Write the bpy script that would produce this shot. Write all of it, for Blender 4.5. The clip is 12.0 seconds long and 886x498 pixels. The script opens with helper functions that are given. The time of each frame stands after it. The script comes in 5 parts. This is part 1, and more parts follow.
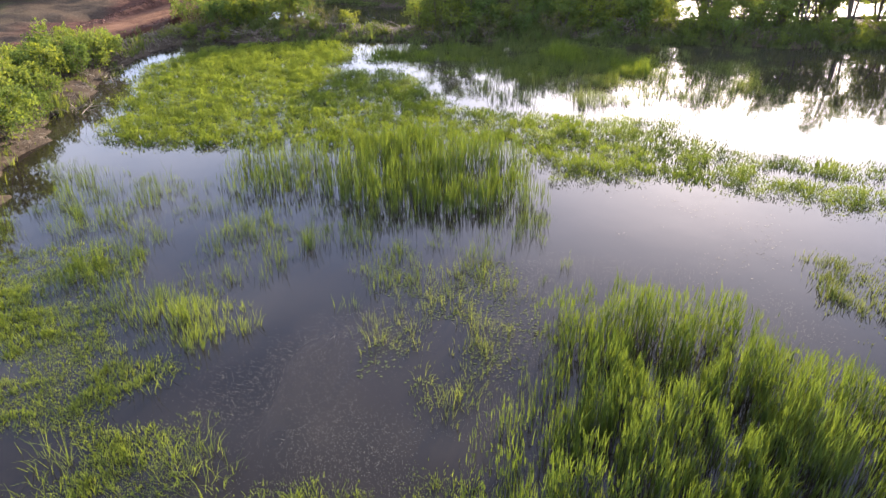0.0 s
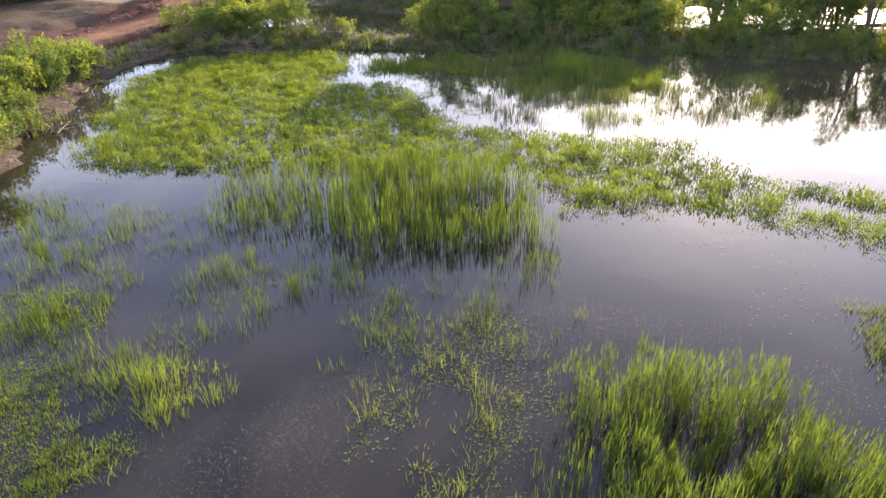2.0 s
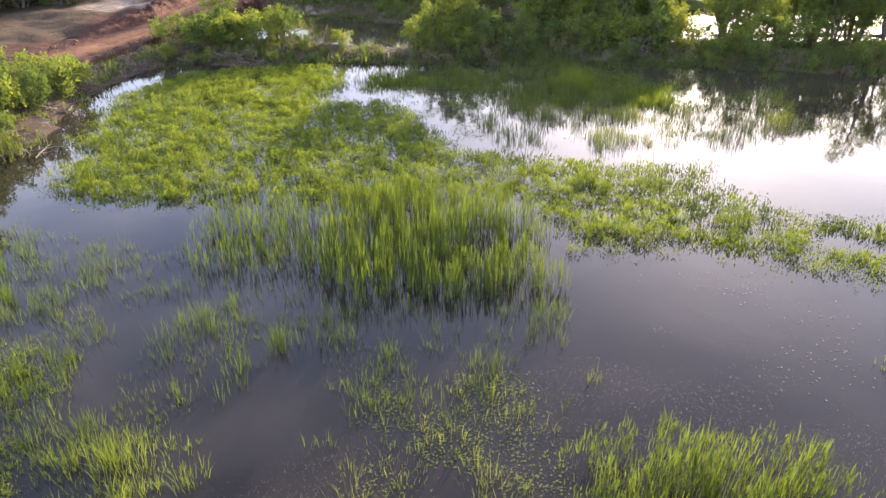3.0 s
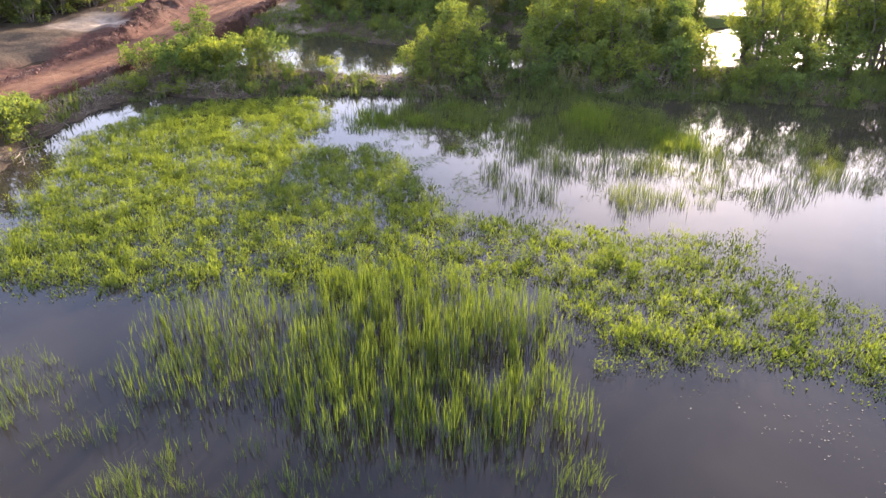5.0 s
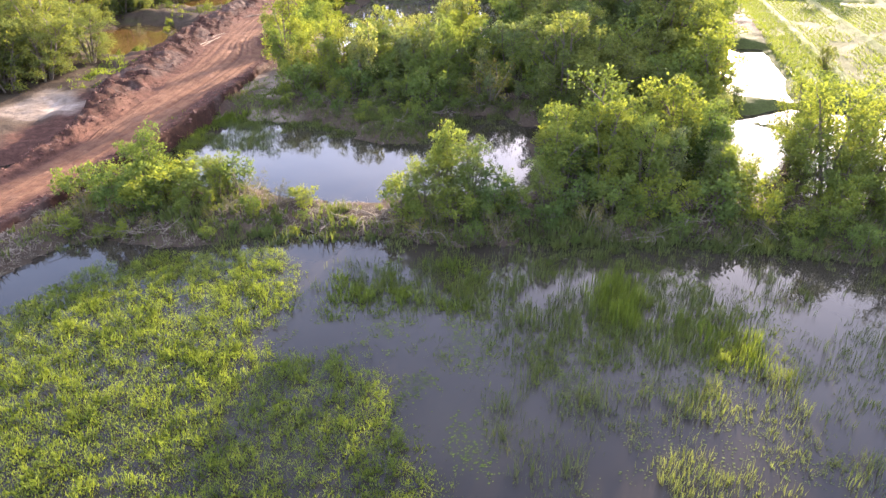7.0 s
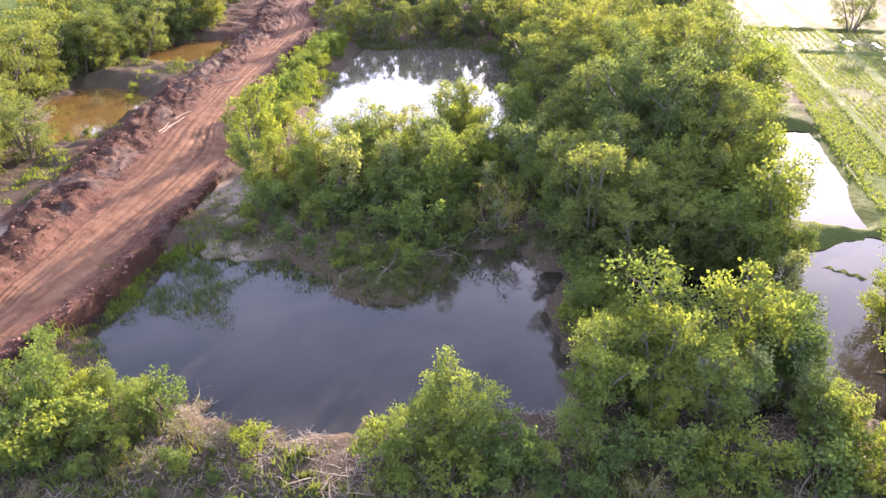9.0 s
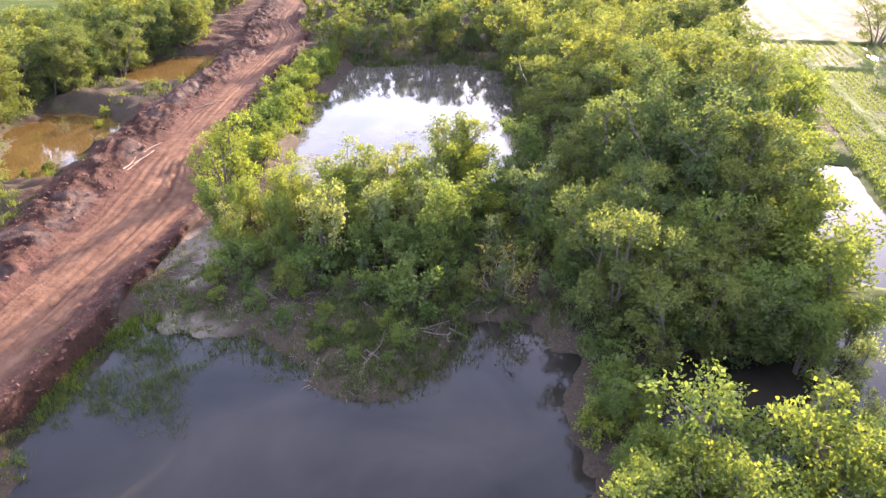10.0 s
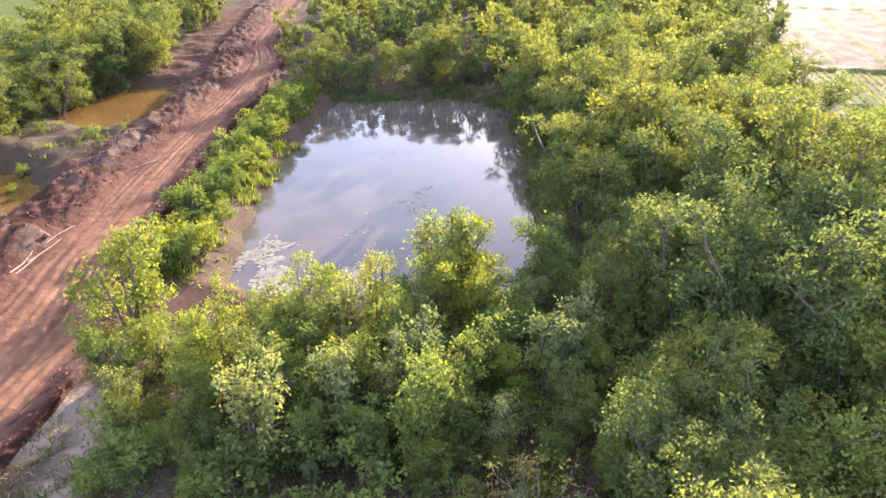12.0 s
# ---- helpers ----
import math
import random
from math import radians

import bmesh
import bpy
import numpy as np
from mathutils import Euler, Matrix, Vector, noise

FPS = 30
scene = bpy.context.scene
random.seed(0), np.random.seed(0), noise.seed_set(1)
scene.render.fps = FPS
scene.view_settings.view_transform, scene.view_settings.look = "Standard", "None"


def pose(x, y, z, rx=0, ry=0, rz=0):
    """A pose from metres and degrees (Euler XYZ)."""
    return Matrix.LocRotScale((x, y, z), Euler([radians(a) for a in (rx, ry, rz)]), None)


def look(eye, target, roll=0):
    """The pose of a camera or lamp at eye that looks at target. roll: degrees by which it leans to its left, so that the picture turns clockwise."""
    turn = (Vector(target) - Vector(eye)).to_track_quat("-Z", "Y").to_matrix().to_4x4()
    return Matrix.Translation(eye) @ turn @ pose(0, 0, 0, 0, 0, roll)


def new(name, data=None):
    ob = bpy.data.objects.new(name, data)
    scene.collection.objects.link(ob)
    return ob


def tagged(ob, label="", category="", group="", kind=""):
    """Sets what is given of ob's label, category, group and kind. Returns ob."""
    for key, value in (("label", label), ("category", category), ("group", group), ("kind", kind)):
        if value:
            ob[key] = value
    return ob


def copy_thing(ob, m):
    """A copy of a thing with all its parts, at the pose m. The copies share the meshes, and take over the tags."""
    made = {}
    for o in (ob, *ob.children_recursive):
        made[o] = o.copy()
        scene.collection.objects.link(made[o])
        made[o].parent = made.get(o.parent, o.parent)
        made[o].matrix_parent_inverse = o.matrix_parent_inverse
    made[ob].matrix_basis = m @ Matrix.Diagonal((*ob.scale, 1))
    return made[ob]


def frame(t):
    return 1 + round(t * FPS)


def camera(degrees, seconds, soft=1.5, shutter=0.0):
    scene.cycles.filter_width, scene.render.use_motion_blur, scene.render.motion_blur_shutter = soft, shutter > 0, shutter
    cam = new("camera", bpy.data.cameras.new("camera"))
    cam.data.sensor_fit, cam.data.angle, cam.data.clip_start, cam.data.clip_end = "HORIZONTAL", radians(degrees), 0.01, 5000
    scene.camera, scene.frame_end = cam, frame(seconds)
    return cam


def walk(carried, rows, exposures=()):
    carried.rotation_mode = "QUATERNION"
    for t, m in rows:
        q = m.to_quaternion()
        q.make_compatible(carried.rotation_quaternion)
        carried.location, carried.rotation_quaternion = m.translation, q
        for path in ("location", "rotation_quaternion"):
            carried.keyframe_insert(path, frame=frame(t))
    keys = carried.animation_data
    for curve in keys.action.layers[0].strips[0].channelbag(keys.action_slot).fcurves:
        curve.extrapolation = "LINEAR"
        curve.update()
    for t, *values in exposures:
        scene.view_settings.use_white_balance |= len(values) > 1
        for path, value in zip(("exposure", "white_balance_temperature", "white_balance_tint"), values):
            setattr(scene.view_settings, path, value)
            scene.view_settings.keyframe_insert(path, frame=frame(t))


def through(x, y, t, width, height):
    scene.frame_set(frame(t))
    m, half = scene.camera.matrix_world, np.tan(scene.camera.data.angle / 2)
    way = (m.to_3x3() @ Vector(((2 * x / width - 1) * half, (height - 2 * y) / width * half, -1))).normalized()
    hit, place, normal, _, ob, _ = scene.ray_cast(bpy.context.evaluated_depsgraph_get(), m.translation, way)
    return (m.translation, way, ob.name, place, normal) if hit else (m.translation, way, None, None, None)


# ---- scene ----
# ---- camera ----
cam = camera(68.0, 12.0, soft=1.5)
PATH = [
    (0, (0.000, 0.000, 7.400), (0.018, 8.721, 2.506), -0.53),
    (0.5, (-0.003, 0.260, 7.421), (0.017, 8.980, 2.525), -0.52),
    (1, (0.002, 0.638, 7.443), (0.018, 9.360, 2.551), -0.54),
    (1.5, (0.011, 1.167, 7.463), (0.025, 9.890, 2.572), -0.53),
    (2, (0.015, 1.804, 7.478), (0.028, 10.528, 2.590), -0.55),
    (2.5, (0.040, 2.523, 7.515), (0.048, 11.250, 2.633), -0.57),
    (3, (0.062, 3.320, 7.754), (0.066, 12.048, 2.873), -0.62),
    (3.5, (0.074, 4.115, 7.891), (0.078, 12.844, 3.012), -0.65),
    (4, (0.079, 4.927, 7.945), (0.085, 13.657, 3.067), -0.67),
    (4.5, (0.092, 5.881, 8.015), (0.101, 14.612, 3.139), -0.67),
    (5, (0.127, 7.100, 8.204), (0.140, 15.834, 3.333), -0.66),
    (5.5, (0.187, 8.604, 8.528), (0.203, 17.342, 3.666), -0.63),
    (6, (0.318, 10.413, 9.391), (0.319, 19.151, 4.528), -0.74),
    (6.5, (0.388, 12.447, 10.411), (0.385, 21.184, 5.547), -0.77),
    (7, (0.466, 14.659, 11.398), (0.457, 23.401, 6.544), -0.72),
    (7.5, (0.542, 17.019, 12.359), (0.520, 25.769, 7.518), -0.70),
    (8, (0.592, 19.384, 13.250), (0.568, 28.137, 8.413), -0.71),
    (8.5, (0.620, 21.762, 14.053), (0.604, 30.514, 9.215), -0.74),
    (9, (0.652, 24.194, 14.672), (0.646, 32.943, 9.830), -0.78),
    (9.5, (0.715, 26.721, 15.008), (0.713, 35.471, 10.167), -0.83),
    (10, (0.814, 29.351, 15.046), (0.807, 38.104, 10.210), -0.88),
    (10.5, (0.945, 32.067, 15.130), (0.931, 40.819, 10.291), -0.92),
    (11, (1.048, 34.827, 15.190), (1.038, 43.581, 10.355), -0.90),
    (11.5, (1.150, 37.610, 15.333), (1.143, 46.362, 10.495), -0.92),
    (12, (1.260, 40.017, 15.436), (1.249, 48.772, 10.604), -0.93),
]

walk(cam, [(t, look(eye, target, roll)) for t, eye, target, roll in PATH], exposures=[(0, 2.34, 6150, 23), (3, 2.48, 6250, 24), (5, 2.64, 6250, 26), (7.5, 2.98, 6200, 28), (9.5, 2.98, 6050, 31), (12, 2.96, 6150, 29)])

# ---- sky and sun ----
SUN_AZIMUTH, SUN_ELEVATION = radians(23.3), radians(12.2)
world = bpy.data.worlds.new("sky")
scene.world = world
world.use_nodes = True
wn, wl = world.node_tree.nodes, world.node_tree.links
sky = wn.new("ShaderNodeTexSky")
sky.sky_type = "NISHITA"
sky.sun_disc = False
sky.sun_elevation = SUN_ELEVATION
sky.sun_rotation = SUN_AZIMUTH
sky.air_density = 0.75
sky.dust_density = 1.2
sky.ozone_density = 1.5
# thin broken cloud over the whole sky
coord, cloud, cover, blend = wn.new("ShaderNodeTexCoord"), wn.new("ShaderNodeTexNoise"), wn.new("ShaderNodeValToRGB"), wn.new("ShaderNodeMix")
stretch = wn.new("ShaderNodeMapping")
stretch.inputs["Scale"].default_value = (1.0, 1.0, 3.0)
cloud.inputs["Scale"].default_value, cloud.inputs["Detail"].default_value = 2.6, 6.0
cover.color_ramp.elements[0].position, cover.color_ramp.elements[1].position = 0.40, 0.72
cover.color_ramp.elements[0].color, cover.color_ramp.elements[1].color = (0.2, 0.2, 0.2, 1), (1.0, 1.0, 1.0, 1)
blend.data_type = "RGBA"
blend.inputs[7].default_value = (6.9, 7.2, 7.3, 1)
wl.new(coord.outputs["Generated"], stretch.inputs["Vector"])
wl.new(stretch.outputs["Vector"], cloud.inputs["Vector"])
wl.new(cloud.outputs["Fac"], cover.inputs["Fac"])
# haze thickens it towards the horizon
height, thick, both = wn.new("ShaderNodeSeparateXYZ"), wn.new("ShaderNodeValToRGB"), wn.new("ShaderNodeMath")
both.operation = "MULTIPLY"
for e, (p, v) in zip((*thick.color_ramp.elements, thick.color_ramp.elements.new(0.35), thick.color_ramp.elements.new(0.6)), ((0.0, 1.0), (1.0, 0.0), (0.36, 0.58), (0.62, 0.12))):
    e.position, e.color = p, (v, v, v, 1)
wl.new(coord.outputs["Generated"], height.inputs["Vector"])
wl.new(height.outputs["Z"], thick.inputs["Fac"])
wl.new(cover.outputs["Color"], both.inputs[0])
wl.new(thick.outputs["Color"], both.inputs[1])
wl.new(both.outputs["Value"], blend.inputs[0])
wl.new(sky.outputs["Color"], blend.inputs[6])
wl.new(blend.outputs[2], wn["Background"].inputs["Color"])
wn["Background"].inputs["Strength"].default_value = 0.12
sun_data = bpy.data.lights.new("sun", "SUN")
sun_data.energy, sun_data.angle, sun_data.color = 5.0, radians(0.6), (1.0, 0.85, 0.60)
sun = new("sun", sun_data)
sun_way = Vector((math.sin(SUN_AZIMUTH) * math.cos(SUN_ELEVATION), math.cos(SUN_AZIMUTH) * math.cos(SUN_ELEVATION), math.sin(SUN_ELEVATION)))
sun.matrix_world = look(sun_way * 300, (0, 0, 0))


# ---- materials ----
class Nodes:
    """A small wrapper that makes a node material and wires it."""

    def __init__(self, name):
        self.mat = bpy.data.materials.new(name)
        self.mat.use_nodes = True
        self.tree = self.mat.node_tree
        self.bsdf = self.tree.nodes["Principled BSDF"]
        self.out = self.tree.nodes["Material Output"]
        self.place = self.add("ShaderNodeNewGeometry").outputs["Position"]

    def add(self, kind, **values):
        node = self.tree.nodes.new(kind)
        for key, value in values.items():
            node.inputs[key].default_value = value
        return node

    def link(self, a, b):
        self.tree.links.new(a, b)

    def noise(self, scale, detail=4.0, rough=0.55, warp=0.0, stretch=None):
        n = self.add("ShaderNodeTexNoise", Scale=scale, Detail=detail, Roughness=rough, Distortion=warp)
        if stretch:
            m = self.add("ShaderNodeMapping", Scale=stretch)
            self.link(self.place, m.inputs["Vector"])
            self.link(m.outputs["Vector"], n.inputs["Vector"])
        else:
            self.link(self.place, n.inputs["Vector"])
        return n.outputs["Fac"]

    def ramp(self, fac, *stops):
        r = self.add("ShaderNodeValToRGB")
        while len(r.color_ramp.elements) < len(stops):
            r.color_ramp.elements.new(0.5)
        for e, (p, c) in zip(r.color_ramp.elements, stops):
            e.position = p
            e.color = (*c, 1) if isinstance(c, tuple) else (c, c, c, 1)
        self.link(fac, r.inputs["Fac"])
        return r.outputs["Color"]

    def mix(self, fac, a, b, how="MIX"):
        m = self.tree.nodes.new("ShaderNodeMix")
        m.data_type, m.blend_type = "RGBA", how
        for value, slot in ((fac, 0), (a, 6), (b, 7)):
            socket = m.inputs[slot]
            if isinstance(value, (int, float)):
                socket.default_value = (value, value, value, 1) if slot else value
            elif isinstance(value, tuple):
                socket.default_value = (*value, 1)
            else:
                self.link(value, socket)
        return m.outputs[2]

    def bump(self, fac, strength, distance, after=None):
        b = self.add("ShaderNodeBump", Strength=strength, Distance=distance)
        self.link(fac, b.inputs["Height"])
        if after:
            self.link(after, b.inputs["Normal"])
        return b.outputs["Normal"]

    def mask(self, name):
        n = self.tree.nodes.new("ShaderNodeAttribute")
        n.attribute_name = name
        return n.outputs["Fac"]

    def finish(self, colour, rough=0.8, normal=None, spec=0.3):
        if isinstance(colour, tuple):
            self.bsdf.inputs["Base Color"].default_value = (*colour, 1)
        else:
            self.link(colour, self.bsdf.inputs["Base Color"])
        if isinstance(rough, (int, float)):
            self.bsdf.inputs["Roughness"].default_value = rough
        else:
            self.link(rough, self.bsdf.inputs["Roughness"])
        self.bsdf.inputs["Specular IOR Level"].default_value = spec
        if normal:
            self.link(normal, self.bsdf.inputs["Normal"])
        return self.mat


def foliage(name, dark, mid, light, through=0.45, gloss=0.05, alike=False):
    """Leaves and blades: they let light through and differ from leaf to leaf and from plant to plant."""
    n = Nodes(name)
    geo = n.tree.nodes.new("ShaderNodeNewGeometry")
    info = n.tree.nodes.new("ShaderNodeObjectInfo")
    leaf = n.ramp(geo.outputs["Random Per Island"], (0.0, dark), (0.5, mid), (1.0, light))
    patch = n.ramp(n.noise(0.7, 3), (0.3, dark), (0.7, light))
    shoot = n.ramp(n.noise(2.6, 3, 0.6), (0.36, dark), (0.66, light))
    both = n.mix(0.62, leaf, n.mix(0.6, patch, shoot))
    plant = n.ramp(info.outputs["Random"], (0.0, (0.60, 0.72, 0.80)), (0.45, (0.95, 0.98, 0.95)), (0.8, (1.10, 1.06, 0.85)), (1.0, (1.25, 1.16, 0.75)))
    colour = both if alike else n.mix(1.0, both, plant, "MULTIPLY")
    n.finish(colour, 0.8, None, gloss)
    glow = n.add("ShaderNodeBsdfTranslucent")
    n.link(n.mix(1.0, colour, (1.55, 1.42, 0.50), "MULTIPLY"), glow.inputs["Color"])
    mixer = n.add("ShaderNodeMixShader", Fac=through)
    n.link(n.bsdf.outputs["BSDF"], mixer.inputs[1])
    n.link(glow.outputs["BSDF"], mixer.inputs[2])
    n.link(mixer.outputs["Shader"], n.out.inputs["Surface"])
    return n.mat


LEAF_BUSH = foliage("bush_leaves", (0.062, 0.092, 0.030), (0.116, 0.160, 0.048), (0.180, 0.220, 0.062), 0.42)
LEAF_TREE = foliage("tree_leaves", (0.052, 0.074, 0.034), (0.096, 0.128, 0.050), (0.165, 0.192, 0.068), 0.42)
LEAF_PALE = foliage("pale_leaves", (0.09, 0.12, 0.060), (0.16, 0.20, 0.09), (0.26, 0.28, 0.125), 0.42)
LEAF_DRY = foliage("dry_leaves", (0.09, 0.08, 0.04), (0.14, 0.13, 0.06), (0.17, 0.17, 0.06), 0.3)
REED = foliage("reed_blades", (0.024, 0.044, 0.013), (0.058, 0.098, 0.021), (0.124, 0.168, 0.039), 0.32, alike=True)
MAT = foliage("mat_blades", (0.042, 0.070, 0.015), (0.094, 0.142, 0.027), (0.175, 0.222, 0.046), 0.38, alike=True)
WEED = foliage("weed_blades", (0.045, 0.070, 0.025), (0.080, 0.110, 0.035), (0.14, 0.165, 0.06), 0.35, alike=True)
RICE = foliage("rice_blades", (0.095, 0.135, 0.030), (0.135, 0.180, 0.045), (0.185, 0.230, 0.068), 0.4, alike=True)


def bark_material():
    n = Nodes("bark")
    grain = n.noise(14, 5, 0.6, 0.4, (1, 1, 0.25))
    colour = n.ramp(grain, (0.25, (0.055, 0.044, 0.035)), (0.75, (0.15, 0.125, 0.10)))
    return n.finish(colour, 0.85, n.bump(grain, 0.6, 0.02))


def deadwood_material():
    n = Nodes("dead_wood")
    grain = n.noise(20, 4, 0.6, 0.3, (1, 1, 0.3))
    return n.finish(n.ramp(grain, (0.25, (0.08, 0.065, 0.05)), (0.75, (0.22, 0.185, 0.145))), 0.85, n.bump(grain, 0.4, 0.01))


def soil_material(name, road=False):
    n = Nodes(name)
    fine, wide, lump = n.noise(9, 6, 0.65), n.noise(0.55, 5, 0.6, 0.6), n.noise(2.6, 5, 0.6)
    mud = n.mix(wide, n.ramp(fine, (0.2, (0.022, 0.017, 0.013)), (0.8, (0.065, 0.050, 0.037))), n.ramp(fine, (0.2, (0.04, 0.031, 0.023)), (0.8, (0.11, 0.085, 0.062))))
    red = n.mix(n.ramp(lump, (0.35, 0.0), (0.65, 1.0)), n.ramp(fine, (0.2, (0.028, 0.016, 0.013)), (0.8, (0.068, 0.036, 0.028))), n.ramp(fine, (0.2, (0.055, 0.029, 0.022)), (0.8, (0.120, 0.062, 0.046))))
    pale = n.ramp(lump, (0.3, (0.20, 0.16, 0.125)), (0.7, (0.36, 0.30, 0.25)))
    green = n.ramp(fine, (0.25, (0.035, 0.05, 0.015)), (0.75, (0.09, 0.115, 0.03)))
    if road:
        worn = n.mask("worn")
        dust = n.ramp(n.noise(1.3, 5, 0.6, 0.5), (0.25, (0.084, 0.042, 0.026)), (0.75, (0.176, 0.100, 0.063)))
        tossed = n.noise(3.2, 6, 0.7, 1.2)
        dark = n.mix(n.ramp(tossed, (0.42, 0.0), (0.62, 1.0)), n.ramp(fine, (0.2, (0.016, 0.010, 0.008)), (0.8, (0.042, 0.025, 0.020))), n.ramp(fine, (0.2, (0.032, 0.016, 0.012)), (0.8, (0.078, 0.037, 0.027))))
        colour = n.mix(n.mask("spoil"), red, dark)
        colour = n.mix(worn, colour, dust)
        colour = n.mix(n.mask("ash"), colour, n.ramp(tossed, (0.3, (0.05, 0.038, 0.032)), (0.6, (0.13, 0.10, 0.085)), (0.75, (0.24, 0.20, 0.17))))
    else:
        colour = n.mix(n.mask("green"), mud, green)
        colour = n.mix(n.mask("red"), colour, red)
        colour = n.mix(n.mask("pale"), colour, pale)
    normal = n.bump(fine, 0.7, 0.05, n.bump(lump, 0.6, 0.12))
    return n.finish(colour, n.ramp(wide, (0.3, 0.75), (0.7, 0.98)), normal, 0.018)


def water_material(name, deep, shallow, rough=0.035, wave=0.012, silt=None):
    """Calm water; silt: the colour that stirred mud gives it towards the bund."""
    n = Nodes(name)
    colour = n.ramp(n.noise(0.22, 4, 0.55, 0.8), (0.3, deep), (0.7, shallow))
    if silt:
        split, reach = n.add("ShaderNodeSeparateXYZ"), n.add("ShaderNodeMapRange")
        n.link(n.place, split.inputs["Vector"])
        n.link(split.outputs["Y"], reach.inputs["Value"])
        reach.inputs["From Min"].default_value, reach.inputs["From Max"].default_value = 19.0, 29.0
        colour = n.mix(reach.outputs["Result"], colour, n.mix(n.ramp(n.noise(0.3, 4, 0.55, 0.8), (0.35, 0.35), (0.65, 1.0)), shallow, silt))
    ripple = n.bump(n.noise(5, 3, 0.5), wave * 4, 0.02, n.bump(n.noise(0.9, 2, 0.5), wave * 3, 0.1))
    mat = n.finish(colour, rough, ripple, 0.5)
    n.bsdf.inputs["IOR"].default_value = 1.333
    return mat


BARK, DEAD = bark_material(), deadwood_material()
GROUND, ROAD = soil_material("ground_soil"), soil_material("laterite", True)
WATER = water_material("marsh_water", (0.007, 0.006, 0.005), (0.022, 0.018, 0.014), silt=(0.030, 0.026, 0.020))
WATER_MID = water_material("middle_pond_water", (0.014, 0.0125, 0.010), (0.036, 0.030, 0.023))
WATER_POND = water_material("pond_water", (0.050, 0.045, 0.038), (0.085, 0.075, 0.060))
WATER_BROWN = water_material("turbid_water", (0.075, 0.045, 0.015), (0.125, 0.074, 0.024), 0.04)
WATER_PADDY = water_material("paddy_water", (0.10, 0.085, 0.065), (0.16, 0.135, 0.10), 0.06)
nn = Nodes("lily_pads")
PAD = nn.finish(nn.ramp(nn.add("ShaderNodeNewGeometry").outputs["Random Per Island"], (0, (0.09, 0.085, 0.07)), (0.7, (0.17, 0.15, 0.14)), (1, (0.12, 0.15, 0.06))), 0.6, None, 0.3)
nn = Nodes("floating_flecks")
FLECK = nn.finish(nn.ramp(nn.add("ShaderNodeNewGeometry").outputs["Random Per Island"], (0, (0.05, 0.046, 0.038)), (0.7, (0.13, 0.12, 0.095)), (1, (0.24, 0.22, 0.18))), 0.85, None, 0.1)
nn = Nodes("peeled_wood")
POLE = nn.finish(nn.ramp(nn.noise(9, 5, 0.6), (0.3, (0.12, 0.09, 0.065)), (0.7, (0.27, 0.215, 0.16))), 0.7, nn.bump(nn.noise(30), 0.3, 0.005))
nn = Nodes("clods")
CLOD = nn.finish(nn.mix(0.5, nn.ramp(nn.add("ShaderNodeNewGeometry").outputs["Random Per Island"], (0, (0.04, 0.018, 0.013)), (0.7, (0.12, 0.048, 0.032)), (1, (0.10, 0.07, 0.058))), nn.ramp(nn.noise(8), (0.3, (0.04, 0.02, 0.015)), (0.7, (0.16, 0.065, 0.044)))), 0.9, nn.bump(nn.noise(22), 0.5, 0.02))

# ---- plan: outlines of the waters and beds, in metres ----
MARSH = [(-12, -60), (-12.1, 15), (-13.2, 21), (-14.3, 26), (-14.6, 34), (-13.4, 36.4), (-8, 36.1), (-4.6, 36.6), (-1, 35.7), (5, 35.8), (12, 35), (17, 33.6), (60, 30.5), (60, -60)]
POND = [(-11.6, 40.7), (-12, 42.9), (-13.9, 45.2), (-13.6, 48.7), (-11.9, 51), (-8.4, 50), (-6.2, 49.9), (-3.9, 46.9), (-1.1, 46.2), (0.6, 48.3), (1.8, 50.2), (4.2, 50.1), (5.6, 48.2), (4.5, 45.4), (5.3, 42.5), (4.5, 40.5), (2.4, 39.6), (-1.2, 39.3), (-2.6, 38.3), (-4.1, 38.6), (-5.8, 39.6), (-8.4, 40.9)]
FAR_POND = [(-8.3, 65), (-9, 70.8), (-9.5, 76.9), (-8.7, 83.9), (-7.2, 93.3), (2.1, 93.8), (6.6, 91.1), (6.8, 81), (7.2, 73.8), (6.7, 67.9), (4.5, 63.8), (-2, 62.8), (-6.3, 63.8)]
BROWN_A = [(-28.4, 88.7), (-29, 94.5), (-26.3, 98.2), (-22.4, 99.3), (-19.9, 92.7), (-20.4, 88.3), (-23.8, 86.4)]
BROWN_B = [(-29.5, 72.5), (-30.2, 79.6), (-23.9, 77.7), (-22, 74.8), (-22.2, 71.6), (-21.7, 68.7), (-23.1, 64.7), (-26.1, 65.8)]
FLOOD = [(6.3, 40.6), (11, 39.6), (17, 38.5), (40, 37), (40, 46), (21, 51), (16.5, 49.8), (12, 48.6), (7, 47.8)]
SEEP = [(21, 52), (23.2, 57.5), (25.3, 66.3), (22.8, 67.2), (19.2, 60), (17.2, 53)]
PUDDLE = [(-22.5, 40.2), (-20.2, 41), (-19.0, 42.2), (-18.4, 44.0), (-19.4, 44.6), (-21.6, 43.2)]
SANDY = [(-24.9, 50.8), (-23.6, 54.6), (-21.4, 53.6), (-20.2, 50.6), (-22.6, 49.4)]
PADDY = [(21.5, 51.5), (25.5, 66), (28, 74), (31, 88), (33.6, 100.2), (44, 127), (46, 140), (70, 260), (200, 260), (200, 40), (60, 44)]
